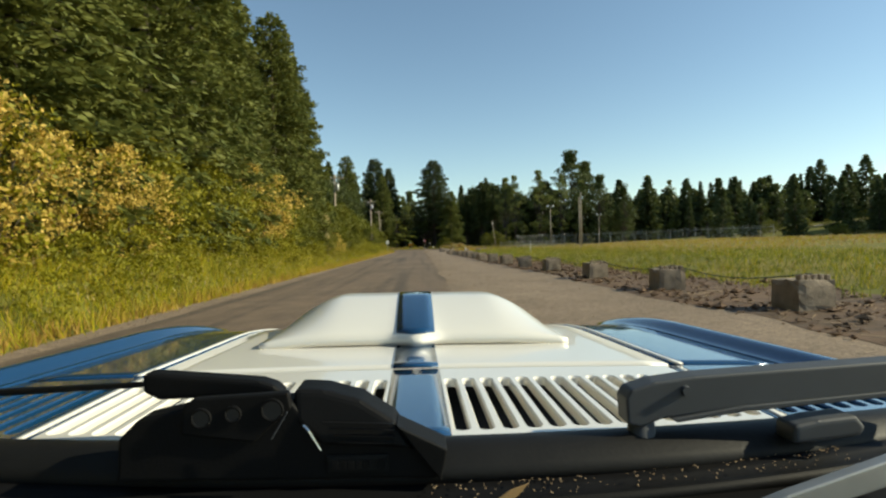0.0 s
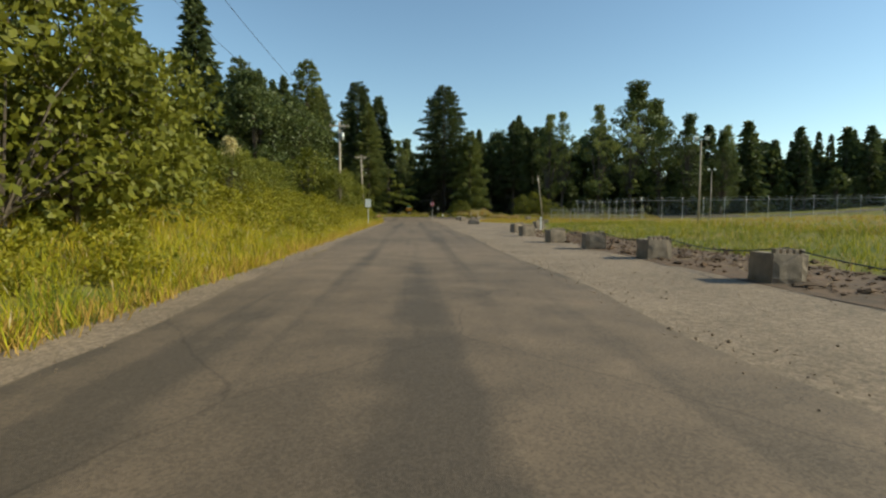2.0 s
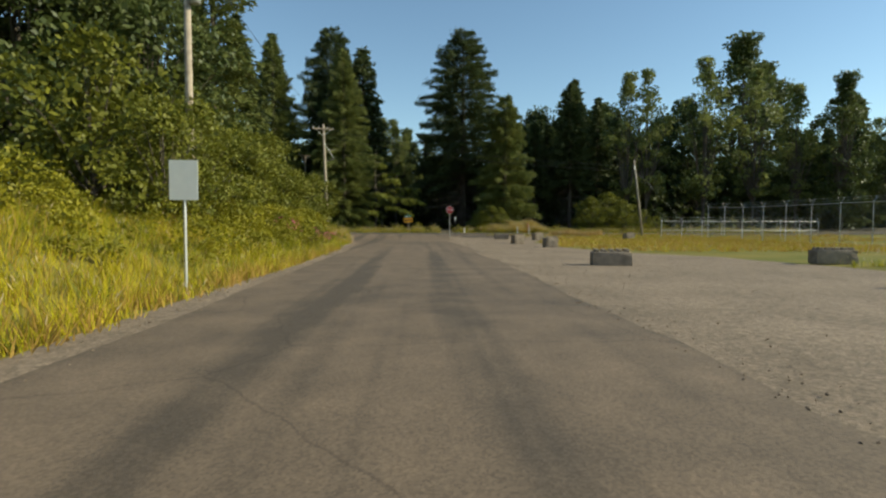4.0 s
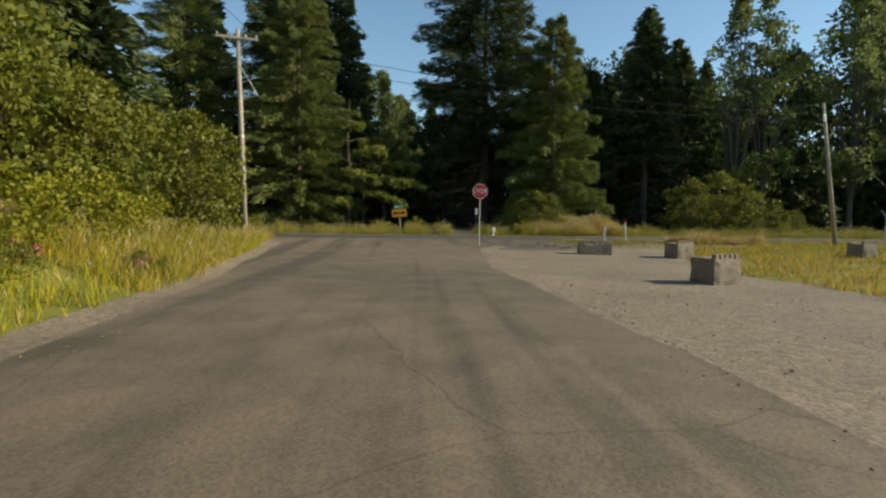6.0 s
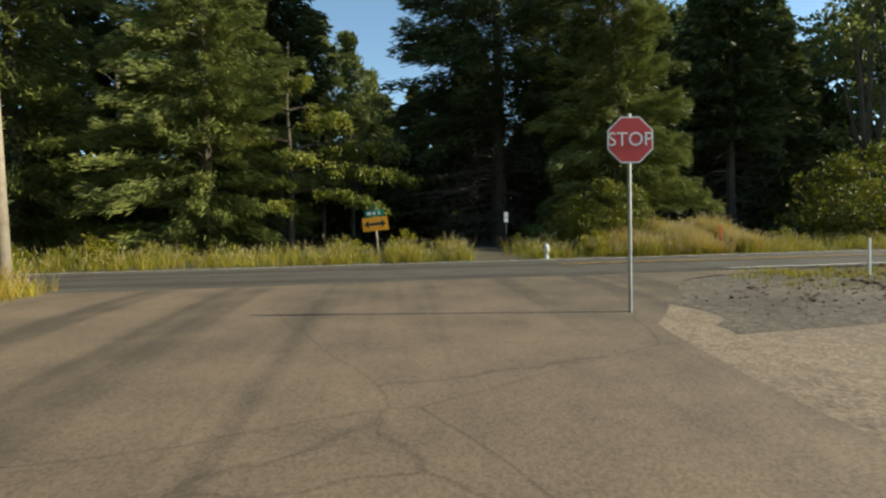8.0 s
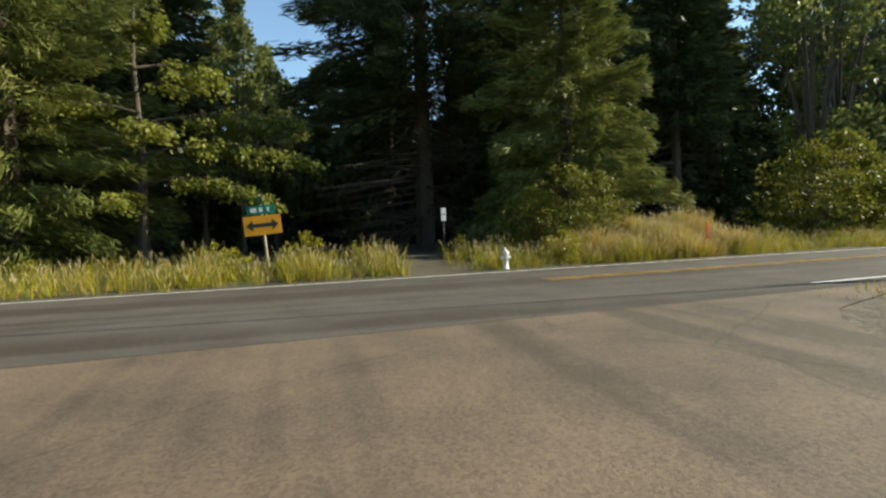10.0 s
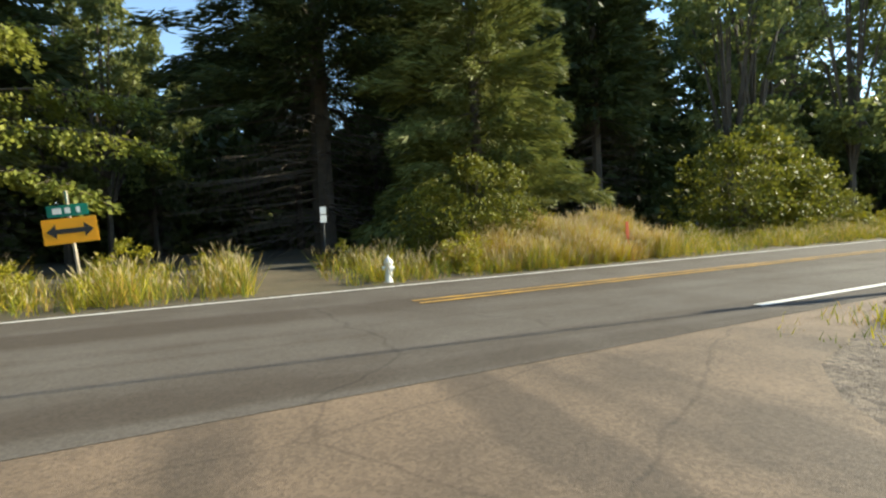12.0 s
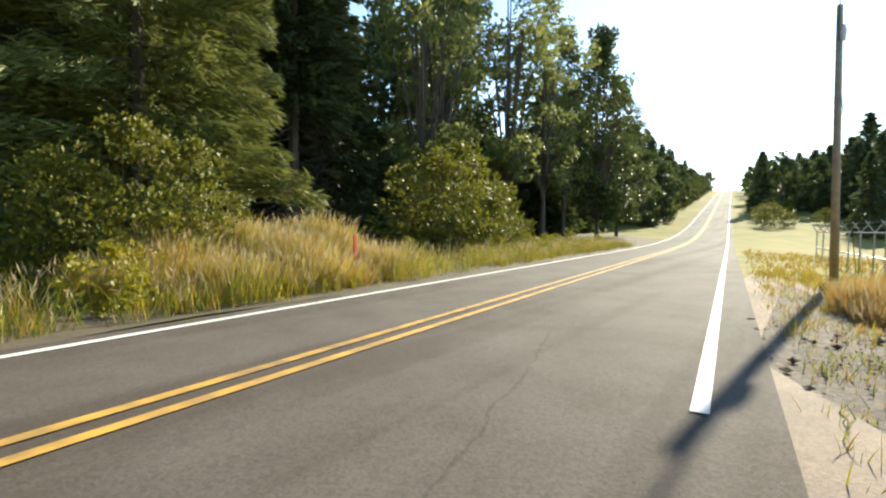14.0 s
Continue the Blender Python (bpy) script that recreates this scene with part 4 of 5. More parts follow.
# ---- concrete blocks ----
def concrete_block(m, label, group="concrete blocks along the lane", L=0.72, W=0.70, H=0.58):
    """A cast block with chipped edges and two rows of square stacking lugs."""
    ob = root("concrete_block", m, label, "block", group)
    bm = bmesh.new()
    box(bm, 0, 0, H / 2, W, L, H)
    bmesh.ops.subdivide_edges(bm, edges=bm.edges[:], cuts=4, use_grid_fill=True)
    for v in bm.verts:
        rim = sum((abs(v.co.x) > W * 0.49, abs(v.co.y) > L * 0.49, abs(v.co.z - H / 2) > H * 0.49))
        n = noise.noise_vector(v.co * 5.1 + m.translation * 0.37)
        v.co += n * 0.010
        if rim >= 2:
            pull = 0.010 + 0.022 * max(0.0, n.x + n.y)
            v.co -= Vector((math.copysign(pull, v.co.x), math.copysign(pull, v.co.y), math.copysign(pull, v.co.z - H / 2)))
    part("body", bm, CONCRETE, ob)
    across = 5 if L < 1 else 2
    for i in range(across):
        for j in range(1 if L < 1 else 5):
            bm = bmesh.new()
            lx, ly = (i - (across - 1) / 2) * W * 0.88 / across, -L * 0.36 if L < 1 else (j - 2) * L * 0.19
            box(bm, lx, ly, H + 0.030, W * 0.56 / across, L * 0.16 if L < 1 else L * 0.10, 0.105 + 0.025 * noise.noise(Vector((lx * 9, ly * 9, m.translation.y))), 0.014)
            part("lug", bm, CONCRETE, ob)
    return ob


BLOCKS = [(6.53, 8.89, 2), (6.11, 13.27, -3), (5.83, 18.19, 4), (5.62, 23.6, 0), (5.28, 28.0, -4), (5.14, 33.3, 3), (4.85, 37.62, 0), (4.55, 41.6, 5), (4.63, 47.3, -2), (4.57, 52.4, 2), (4.5, 57.6, 0),
          (4.4, 62.5, 3), (4.0, 66.3, -5), (3.75, 70.4, 6), (3.75, 76.15, 8), (4.2, 81.0, 14), (7.4, 88.85, 10), (11.0, 101.5, 80), (3.9, 101.6, 82), (5.16, 114.4, 5), (4.35, 119.6, 12), (4.75, 128.0, 80), (7.4, 127.1, 12), (15.2, 128.2, 5)]
for x, y, a in BLOCKS:
    lying = a > 60
    size = dict(L=1.2, W=0.55, H=0.45) if lying else {}
    concrete_block(Matrix.Translation((x + (0.25 if lying else 0.33), y + (0.5 if lying else 0.36), hz(x, y) - 0.02)) @ pose(0, 0, 0, U(-1, 1), U(-2, 2), a),
                   "long weathered concrete block lying across the pull-in" if lying else "weathered concrete barrier block with stacking lugs on top", **size)
pts = []
for (x0, y0, _), (x1, y1, _) in zip(BLOCKS[:14], BLOCKS[1:14]):
    for k in range(8):
        u = k / 8
        pts.append((x0 + (x1 - x0) * u + 0.55, y0 + (y1 - y0) * u + 0.4, 0.64 - 0.20 * math.sin(math.pi * u)))
bm = tube(pts, [0.013] * len(pts), 5)
me = bpy.data.meshes.new("barrier_cable")
bm.to_mesh(me)
bm.free()
me.materials.append(WIRE)
tagged(new("barrier_cable", me), "thin dark cable slung along the concrete blocks", "cable")

# rubble in the churned dirt
r = np.random.default_rng(31)
Vv, Ff = [], []
for k in range(5600):
    x, y = r.uniform(4.8, 9.2), r.uniform(-2, 84)
    x += 1.2 * (1 - y / 84) - 0.6
    if k > 5000:
        u = r.uniform(0, 1)
        x, y = 2.0 + 5.5 * u + r.uniform(0, 3), 131 + 4.2 * u + r.uniform(-1, 0.8)
    s = r.uniform(0.02, 0.08) * (2.4 if r.random() < 0.10 else 1) * (0.45 if k > 5000 else 1)
    base = len(Vv)
    o = np.array([[1, 0, 0], [-1, 0, 0], [0, 1, 0], [0, -1, 0], [0, 0, 0.4], [0, 0, -0.4]]) * s * r.uniform(0.5, 1.4, (6, 3))
    a = r.uniform(0, 6.28)
    o = o @ np.array([[math.cos(a), math.sin(a), 0], [-math.sin(a), math.cos(a), 0], [0, 0, 1]])
    Vv += (o + np.array([x, y, hz(x, y) + 0.03 + s * 0.2])).tolist()
    Ff += [(base + i, base + j, base + k2) for i, j, k2 in ((0, 2, 4), (2, 1, 4), (1, 3, 4), (3, 0, 4), (2, 0, 5), (1, 2, 5), (3, 1, 5), (0, 3, 5))]
tagged(new("dirt_clods", mesh_of("dirt_clods", Vv, Ff, DIRT)), "loose clods and wood chips in the churned dirt", "rubble", kind="stuff")
# pale straw and splinters strewn in drifts over the dirt
n = 5200
y = r.uniform(-2, 82, n)
x = 6.9 + 0.6 * (1 - y / 84) + r.uniform(-1.9, 1.9, n)
keep = np.sin(x * 3.1 + 2 * np.sin(y * 0.7)) * np.sin(y * 1.3) > -0.1
x, y = x[keep], y[keep]
a = r.uniform(0, 6.28, len(x))
d = np.column_stack([np.cos(a), np.sin(a), r.uniform(-0.12, 0.35, len(x))]) * r.uniform(0.05, 0.17, len(x))[:, None]
c = np.column_stack([x, y, height(x, y) + 0.055])
side = np.column_stack([-np.sin(a), np.cos(a), np.full(len(x), 0.3)]) * r.uniform(0.004, 0.011, len(x))[:, None]
tagged(new("straw_litter", quads_mesh("straw_litter", np.stack([c - d - side, c + d - side, c + d + side, c - d + side], 1), [STRAW])), "pale straw and wood splinters strewn over the dirt", "litter", kind="stuff")


r = np.random.default_rng(37)
Vv, Ff = [], []
for k in range(3600):
    y = r.uniform(3, 121)
    x = 0.85 + abs(r.normal(0, 0.5)) - 0.25 if k % 2 else r.uniform(0.9, 5.0)
    if k % 5 == 0:
        x = -5.0 - r.uniform(-0.25, 0.45)
    s = r.uniform(0.007, 0.020) * (1.8 if r.random() < 0.06 else 1)
    base = len(Vv)
    o = np.array([[1, 0, 0], [-1, 0, 0], [0, 1, 0], [0, -1, 0], [0, 0, 0.6], [0, 0, -0.6]]) * s * r.uniform(0.6, 1.3, (6, 3))
    Vv += (o + np.array([x, y, hz(x, y) + 0.03 + s * 0.2])).tolist()
    Ff += [(base + i, base + j, base + k2) for i, j, k2 in ((0, 2, 4), (2, 1, 4), (1, 3, 4), (3, 0, 4), (2, 0, 5), (1, 2, 5), (3, 1, 5), (0, 3, 5))]
tagged(new("gravel_stones", mesh_of("gravel_stones", Vv, Ff, GRAVEL)), "loose gravel stones strewn along the edge of the lane", "gravel", kind="stuff")


# ---- poles, lamps and wires ----
def utility_pole(x, y, h, lean=(0, 0), arm=True, can=False, label="weathered wooden utility pole", arm_turn=0.0, r=0.15):
    ob = root("utility_pole", Matrix.Translation((x, y, hz(x, y) - 0.1)), label, "utility pole", "utility poles")
    top = Vector((lean[0], lean[1], h + 0.1))
    part("post", tube([(0, 0, 0), top * 0.5, top], [r, r * 0.87, r * 0.67], 10), POLE_WOOD, ob, flat=False)
    d = Vector((math.cos(arm_turn), math.sin(arm_turn), 0))
    if arm:
        bm = bmesh.new()
        box(bm, 0, 0, 0, 2.0, 0.10, 0.12, 0.012, Matrix.Rotation(arm_turn, 4, "Z"))
        bmesh.ops.translate(bm, vec=top + Vector((0, -0.14, -0.45)), verts=bm.verts)
        part("crossarm", bm, POLE_WOOD, ob)
        for s in (-0.9, -0.4, 0.4, 0.9):
            c = top + d * s + Vector((0, -0.14, -0.39))
            part("insulator", tube([c, c + Vector((0, 0, 0.08)), c + Vector((0, 0, 0.16))], [0.03, 0.05, 0.025], 8), STEEL, ob)
        for s in (-1, 1):
            part("brace", tube([top + d * 0.7 * s + Vector((0, -0.14, -0.5)), top + Vector((0, -0.1, -1.1))], [0.018, 0.018], 5), STEEL, ob)
    if can:
        c = top + Vector((0.30, -0.1, -1.9))
        part("transformer", tube([c, c + Vector((0, 0, 0.03)), c + Vector((0, 0, 0.75)), c + Vector((0, 0, 0.82))], [0.13, 0.18, 0.18, 0.09], 14), STEEL, ob, "pale grey transformer can", False)
        part("bushing", tube([c + Vector((0, 0, 0.8)), c + Vector((0, 0, 1.0))], [0.035, 0.02], 7), DARK_STEEL, ob)
    return ob


for bx, by, bs in ((-8.5, 57.2, 1.05), (-8.7, 59.4, 1.15), (-8.9, 61.8, 1.0)):
    plant("hedge_bush", THICKET[int(rng.integers(3))], bx, by, bs, U(0, 6.28), "leafy green bush in the roadside hedge", "bush", "bushes of the roadside hedge")
utility_pole(-9.6, 59.9, 8.5, (0.1, 0), True, True, "weathered wooden utility pole with a transformer can", 0.1)
utility_pole(-9.7, 104.8, 9.4, (0, 0), True, True, "weathered wooden utility pole with a transformer can", 0.1)
pole_m = utility_pole(-10.2, 136.0, 10.2, (-0.35, 0.2), True, False, "pale weathered utility pole by the junction", 0.3)
for z, reach in ((8.0, 1.1), (7.1, 0.9)):
    part("bracket", tube([(-0.27, 0.14, z - 0.35), (-0.27 + reach * 0.5, 0.14, z - 0.12), (-0.27 + reach, 0.14, z)], [0.035, 0.03, 0.03], 6), POLE_WOOD, pole_m)
part("strut", tube([(-0.25, 0.1, 8.6), (0.65, 0.12, 7.05)], [0.02, 0.02], 5), STEEL, pole_m)
part("band", tube([(-0.17, 0.1, 5.0), (-0.172, 0.1, 5.12)], [0.145, 0.145], 10), STEEL, pole_m)
lean_pole = utility_pole(19.2, 134.3, 7.0, (-0.85, 0.2), False, False, "leaning weathered wooden utility pole", 0.0, 0.105)
part("insulator", tube([(-0.84, 0.10, 6.2), (-0.86, 0.10, 6.45), (-0.86, 0.10, 6.6)], [0.05, 0.07, 0.03], 8), SIGN_WHITE, lean_pole, "white ceramic insulator")
utility_pole(-15.5, 152.0, 9.5, (0.0, 0), True, False, "weathered wooden utility pole", 0.4)


def flood_lamp(x, y, h, label, heads=2):
    ob = root("flood_lamp", Matrix.Translation((x, y, hz(x, y) - 0.1)), label, "lamp post", "lamp posts in the field")
    part("post", tube([(0, 0, 0), (0.02, 0, h * 0.5), (0, 0, h)], [0.095, 0.08, 0.06], 9), POLE_WOOD, ob, flat=False)
    if heads:
        part("bracket", tube([(-0.5, 0, h - 0.12), (0.5, 0, h - 0.12)], [0.03, 0.03], 6), DARK_STEEL, ob)
        for s in (-1, 1):
            bm = bmesh.new()
            box(bm, 0.5 * s, -0.05, h + 0.06, 0.34, 0.22, 0.26, 0.04, Matrix.Rotation(0.4, 4, "X"))
            part("lamp_head", bm, SIGN_WHITE, ob, "pale box-shaped floodlight head")
    return ob


flood_lamp(23.5, 94.5, 7.5, "wooden lamp post with two floodlight heads", 2)
flood_lamp(21.5, 69.8, 7.6, "tall dark wooden post in the field", 0)
flood_lamp(43.75, 127.75, 7.9, "wooden lamp post with two floodlight heads", 2)
flood_lamp(21.0, 69.0, 6.9, "tall thin post in the field", 0)


def wires(name, a, b, sag, label, r=0.012):
    a, b = Vector(a), Vector(b)
    pts = [a.lerp(b, k / 14) - Vector((0, 0, sag * 4 * (k / 14) * (1 - k / 14))) for k in range(15)]
    bm = tube(pts, [r] * 15, 4)
    me = bpy.data.meshes.new(name)
    bm.to_mesh(me)
    bm.free()
    me.materials.append(WIRE)
    return tagged(new(name, me), label, "cable")


for s in (-0.9, 0.9):
    wires("power_line", (-9.5 + s, 59.8, 9.1), (-9.7 + s, 104.7, 9.6), 0.8, "thin overhead power line between the poles")
    wires("power_line", (-9.7 + s, 104.7, 9.6), (-10.5 + s, 136.0, 10.1), 0.6, "thin overhead power line between the poles")
for z in (0, 0.7):
    wires("power_line", (-10.5, 136.1, 9.4 + z), (18.5, 134.5, 6.4 + 0.5 * z), 0.7, "thin overhead power line across the lane")
wires("guy_wire", (18.5, 134.5, 6.3), (24.0, 133.4, 0.2), 0.0, "taut guy wire of the leaning pole")


# ---- chain-link fence with barbed-wire arms ----
def chain_mesh_material():
    m = bpy.data.materials.new("chain_link_wire")
    m.use_nodes = True
    n = m.node_tree.nodes
    n["Principled BSDF"].inputs["Base Color"].default_value = (0.36, 0.36, 0.35, 1)
    n["Principled BSDF"].inputs["Metallic"].default_value = 0.6
    n["Principled BSDF"].inputs["Roughness"].default_value = 0.55
    return m


CHAIN = chain_mesh_material()


def fence_run(a, b, label, tall=2.1, gap=3.0, low_rail=0.0):
    a, b = Vector((*a, 0)), Vector((*b, 0))
    ln = (b - a).length
    d = (b - a).normalized()
    side = Vector((-d.y, d.x, 0))
    ob = root("chain_link_fence", Matrix.Translation(a), label, "fence", "chain-link fences round the yard")
    n = int(ln / gap)
    for k in range(n + 1):
        q = d * (ln * k / n)
        z = hz(a.x + q.x, a.y + q.y)
        bm = tube([q + Vector((0, 0, z - 0.1)), q + Vector((0, 0, z + tall))], [0.03, 0.03], 6)
        for s in (-1, 1):
            tube([q + Vector((0, 0, z + tall - 0.03)), q + Vector((0, 0, z + tall + 0.36)) + side * 0.26 * s], [0.022, 0.014], 4, bm)
        part("post", bm, STEEL, ob)
    rail = [d * (ln * k / n) + Vector((0, 0, hz(a.x + d.x * ln * k / n, a.y + d.y * ln * k / n) + tall - 0.03)) for k in range(n + 1)]
    part("top_rail", tube(rail, [0.026] * len(rail), 6), STEEL, ob)
    if low_rail:
        part("low_rail", tube([q - Vector((0, 0, tall - low_rail)) for q in rail], [0.024] * len(rail), 6), STEEL, ob)
    for s, up in ((-1, 0.34), (1, 0.34), (-0.5, 0.18), (0.5, 0.18)):
        part("barbed_wire", tube([q + Vector((0, 0, up)) + side * 0.25 * s for q in rail], [0.004] * len(rail), 3), STEEL, ob)
    # woven wire: two sets of slanting strands
    quads = []
    step, w = 0.16, 0.0045
    m = int(ln / step)
    for k in range(m):
        for s in (-1, 1):
            u0 = k * step
            u1 = min(max(u0 + s * tall, 0), ln)
            hh = abs(u1 - u0)
            if hh < 0.2:
                continue
            p0, p1 = d * u0, d * u1
            z0, z1 = hz(a.x + p0.x, a.y + p0.y), hz(a.x + p1.x, a.y + p1.y)
            p0, p1 = p0 + Vector((0, 0, z0 + 0.05)), p1 + Vector((0, 0, z1 + hh - 0.05))
            o = d * w
            quads.append([p0 - o, p0 + o, p1 + o, p1 - o])
    part_mesh("woven_wire", quads_mesh("woven_wire", np.array([[tuple(v) for v in qd] for qd in quads]), CHAIN), ob, "grey woven chain-link wire")
    return ob


fence_run((20.2, 132.6), (36.0, 134.0), "low galvanised pipe-rail fence with chain-link and barbed wire", 1.45, 1.8, 0.62)
fence_run((24.5, 132.6), (26.0, 112.0), "galvanised chain-link fence topped with barbed wire", 2.75, 2.2)
fence_run((26.0, 112.0), (68.0, 99.0), "galvanised chain-link fence topped with barbed wire", 2.75, 2.2)


# ---- signs, hydrant and markers ----
def letters(word, size, mat, parent, at, name="lettering", depth=0.004):
    cu = bpy.data.curves.new("letters", "FONT")
    cu.body, cu.size, cu.align_x, cu.align_y, cu.extrude = word, size, "CENTER", "CENTER", depth
    tmp = new("letters", cu)
    me = bpy.data.meshes.new_from_object(tmp.evaluated_get(bpy.context.evaluated_depsgraph_get()))
    bpy.data.objects.remove(tmp)
    me.materials.clear()
    me.materials.append(mat)
    ob = new(name, me)
    ob.parent = parent
    ob.matrix_local = Matrix.Translation(at) @ pose(0, 0, 0, 90, 0, 0)
    return ob


def octagon(r):
    return [(r * math.cos(math.radians(22.5 + 45 * k)), r * math.sin(math.radians(22.5 + 45 * k))) for k in range(8)]


STOP_AT = (0.95, 130.85)
stop = root("stop_sign", Matrix.Translation((*STOP_AT, hz(*STOP_AT))) @ pose(0, 0, 0, 0, 0, -4), "red octagonal stop sign on a steel post", "road sign")
part("post", tube([(0, 0.03, -0.2), (0, 0.03, 2.62)], [0.026, 0.026], 8), STEEL, stop)
bm = prism(octagon(0.325), 0.004)
bmesh.ops.translate(bm, vec=(0, -0.008, 2.28), verts=bm.verts)
part("border", bm, SIGN_WHITE, stop, "white border of the sign")
bm = prism(octagon(0.303), 0.004)
bmesh.ops.translate(bm, vec=(0, -0.013, 2.28), verts=bm.verts)
plate = part("plate", bm, RED, stop)
letters("STOP", 0.25, SIGN_WHITE, plate, (0, -0.016, 2.28))

arrow_sign = root("arrow_sign", Matrix.Translation((-2.68, 144.8, hz(-2.68, 144.8) - 0.1)) @ pose(0, 0, 0, 0, -5, -3), "amber two-way arrow sign with green street name blades", "road sign")
part("post", tube([(0, 0.07, -0.3), (0, 0.07, 2.08)], [0.04, 0.04], 6), POLE_WOOD, arrow_sign)
bm = bmesh.new()
box(bm, 0, 0, 1.25, 0.98, 0.012, 0.52, 0.004)
board = part("board", bm, AMBER, arrow_sign)
arrow = [(-0.42, 0), (-0.25, 0.15), (-0.25, 0.05), (0.25, 0.05), (0.25, 0.15), (0.42, 0), (0.25, -0.15), (0.25, -0.05), (-0.25, -0.05), (-0.25, -0.15)]
bm = prism(arrow, 0.003)
bmesh.ops.translate(bm, vec=(0, -0.011, 1.25), verts=bm.verts)
part("arrow", bm, BLACK, board, "black double-headed arrow")
bm = bmesh.new()
box(bm, 0.0, 0.02, 1.67, 0.74, 0.008, 0.24, 0.003)
blade = part("street_blade", bm, GREEN, arrow_sign, "green street name blade")
for k, w in enumerate((0.16, 0.10, 0.07)):
    bm = bmesh.new()
    box(bm, -0.19 + 0.19 * k, 0.012, 1.67, w, 0.004, 0.12)
    part("letter_bar", bm, SIGN_WHITE, blade, "pale bar in place of lettering")
bm = bmesh.new()
box(bm, 0.0, 0.03, 1.92, 0.012, 0.62, 0.23, 0.003, Matrix.Rotation(0.32, 4, "Z"))
blade_two = part("street_blade", bm, GREEN, arrow_sign, "green street name blade seen edge-on")
bm = bmesh.new()
box(bm, 0.012, 0.03, 1.92, 0.012, 0.30, 0.10, 0, Matrix.Rotation(0.32, 4, "Z"))
part("letter_bar", bm, SIGN_WHITE, blade_two, "pale bar in place of lettering")

HYD = (3.25, 142.35)
hydrant = root("fire_hydrant", Matrix.Translation((*HYD, hz(*HYD) - 0.03)) @ Matrix.Diagonal((0.8, 0.8, 0.8, 1)), "white painted fire hydrant on the far verge", "fire hydrant")
part("barrel", tube([(0, 0, 0), (0, 0, 0.06), (0, 0, 0.07), (0, 0, 0.5), (0, 0, 0.52)], [0.15, 0.15, 0.10, 0.10, 0.13], 14), SIGN_WHITE, hydrant, flat=False)
part("bonnet", tube([(0, 0, 0.52), (0, 0, 0.58), (0, 0, 0.66), (0, 0, 0.70)], [0.13, 0.12, 0.07, 0.03], 14), SIGN_WHITE, hydrant, flat=False)
for s in (-1, 1):
    part("nozzle_cap", tube([(0.08 * s, 0, 0.42), (0.17 * s, 0, 0.42)], [0.055, 0.05], 10), SIGN_WHITE, hydrant)
part("nozzle_cap", tube([(0, -0.08, 0.38), (0, -0.18, 0.38)], [0.07, 0.065], 12), SIGN_WHITE, hydrant)
part("operating_nut", tube([(0, 0, 0.69), (0, 0, 0.75)], [0.025, 0.02], 5), SIGN_WHITE, hydrant)


def marker_post(x, y, h, w, mat, label, name="marker_post", lean=0.0):
    ob = root(name, Matrix.Translation((x, y, hz(x, y) - 0.05)) @ pose(0, 0, 0, 0, lean, 0), label, "marker post")
    bm = bmesh.new()
    box(bm, 0, 0, h / 2, w, 0.03, h, 0.008)
    part("post", bm, mat, ob)
    return ob


wb = root("number_board", Matrix.Translation((2.5, 145.5, hz(2.5, 145.5))), "narrow white board with pale bars on a dark post", "sign")
part("post", tube([(0, 0.02, -0.1), (0, 0.02, 1.2)], [0.03, 0.03], 6), DARK_STEEL, wb)
for k in range(2):
    bm = bmesh.new()
    box(bm, 0, -0.02, 1.22 + 0.21 * k, 0.16, 0.012, 0.19, 0.004)
    part("plate", bm, SIGN_WHITE, wb, "small white plate")
marker_post(10.35, 143.25, 1.05, 0.10, ORANGE, "orange fibreglass marker post in the verge", lean=-2)
marker_post(7.3, 86.6, 0.98, 0.11, SIGN_WHITE, "white marker post at the field corner")
marker_post(13.2, 63.5, 1.1, 0.07, SIGN_WHITE, "thin white stake in the field", lean=6)
marker_post(7.35, 133.9, 0.8, 0.055, SIGN_WHITE, "short white marker post beside the main road")
stake = marker_post(8.5, 134.1, 1.0, 0.05, SIGN_WHITE, "white stake with a red top beside the main road", lean=-5)
bm = bmesh.new()
box(bm, 0, 0, 1.07, 0.05, 0.032, 0.15, 0.006)
part("red_top", bm, RED, stake, "red painted top of the stake")
marker_post(13.5, 100.0, 1.3, 0.09, POLE_WOOD, "short brown stake by the pull-in")

rs = root("road_sign", Matrix.Translation((-6.0, 95.6, hz(-6.0, 95.6))), "white road sign seen on its pale side", "road sign")
part("post", tube([(0, 0.03, -0.2), (0, 0.03, 2.35)], [0.03, 0.03], 6), STEEL, rs)
bm = bmesh.new()
box(bm, 0, 0, 2.0, 0.5, 0.008, 0.7, 0.003)
part("plate", bm, SIGN_WHITE, rs)


# ---- the front of the car that carries the camera, standing on the lane where the drive begins ----
car = root("car", Matrix.Translation((0, 0, 0.04)) @ pose(0, 0, 0, 0, 0, 0.6) @ pose(0, 0, 0, 0, 0.8, 0) @ Matrix.Translation((0, 0.01, 0)), "white car front with blue stripes and a bonnet scoop", "car")


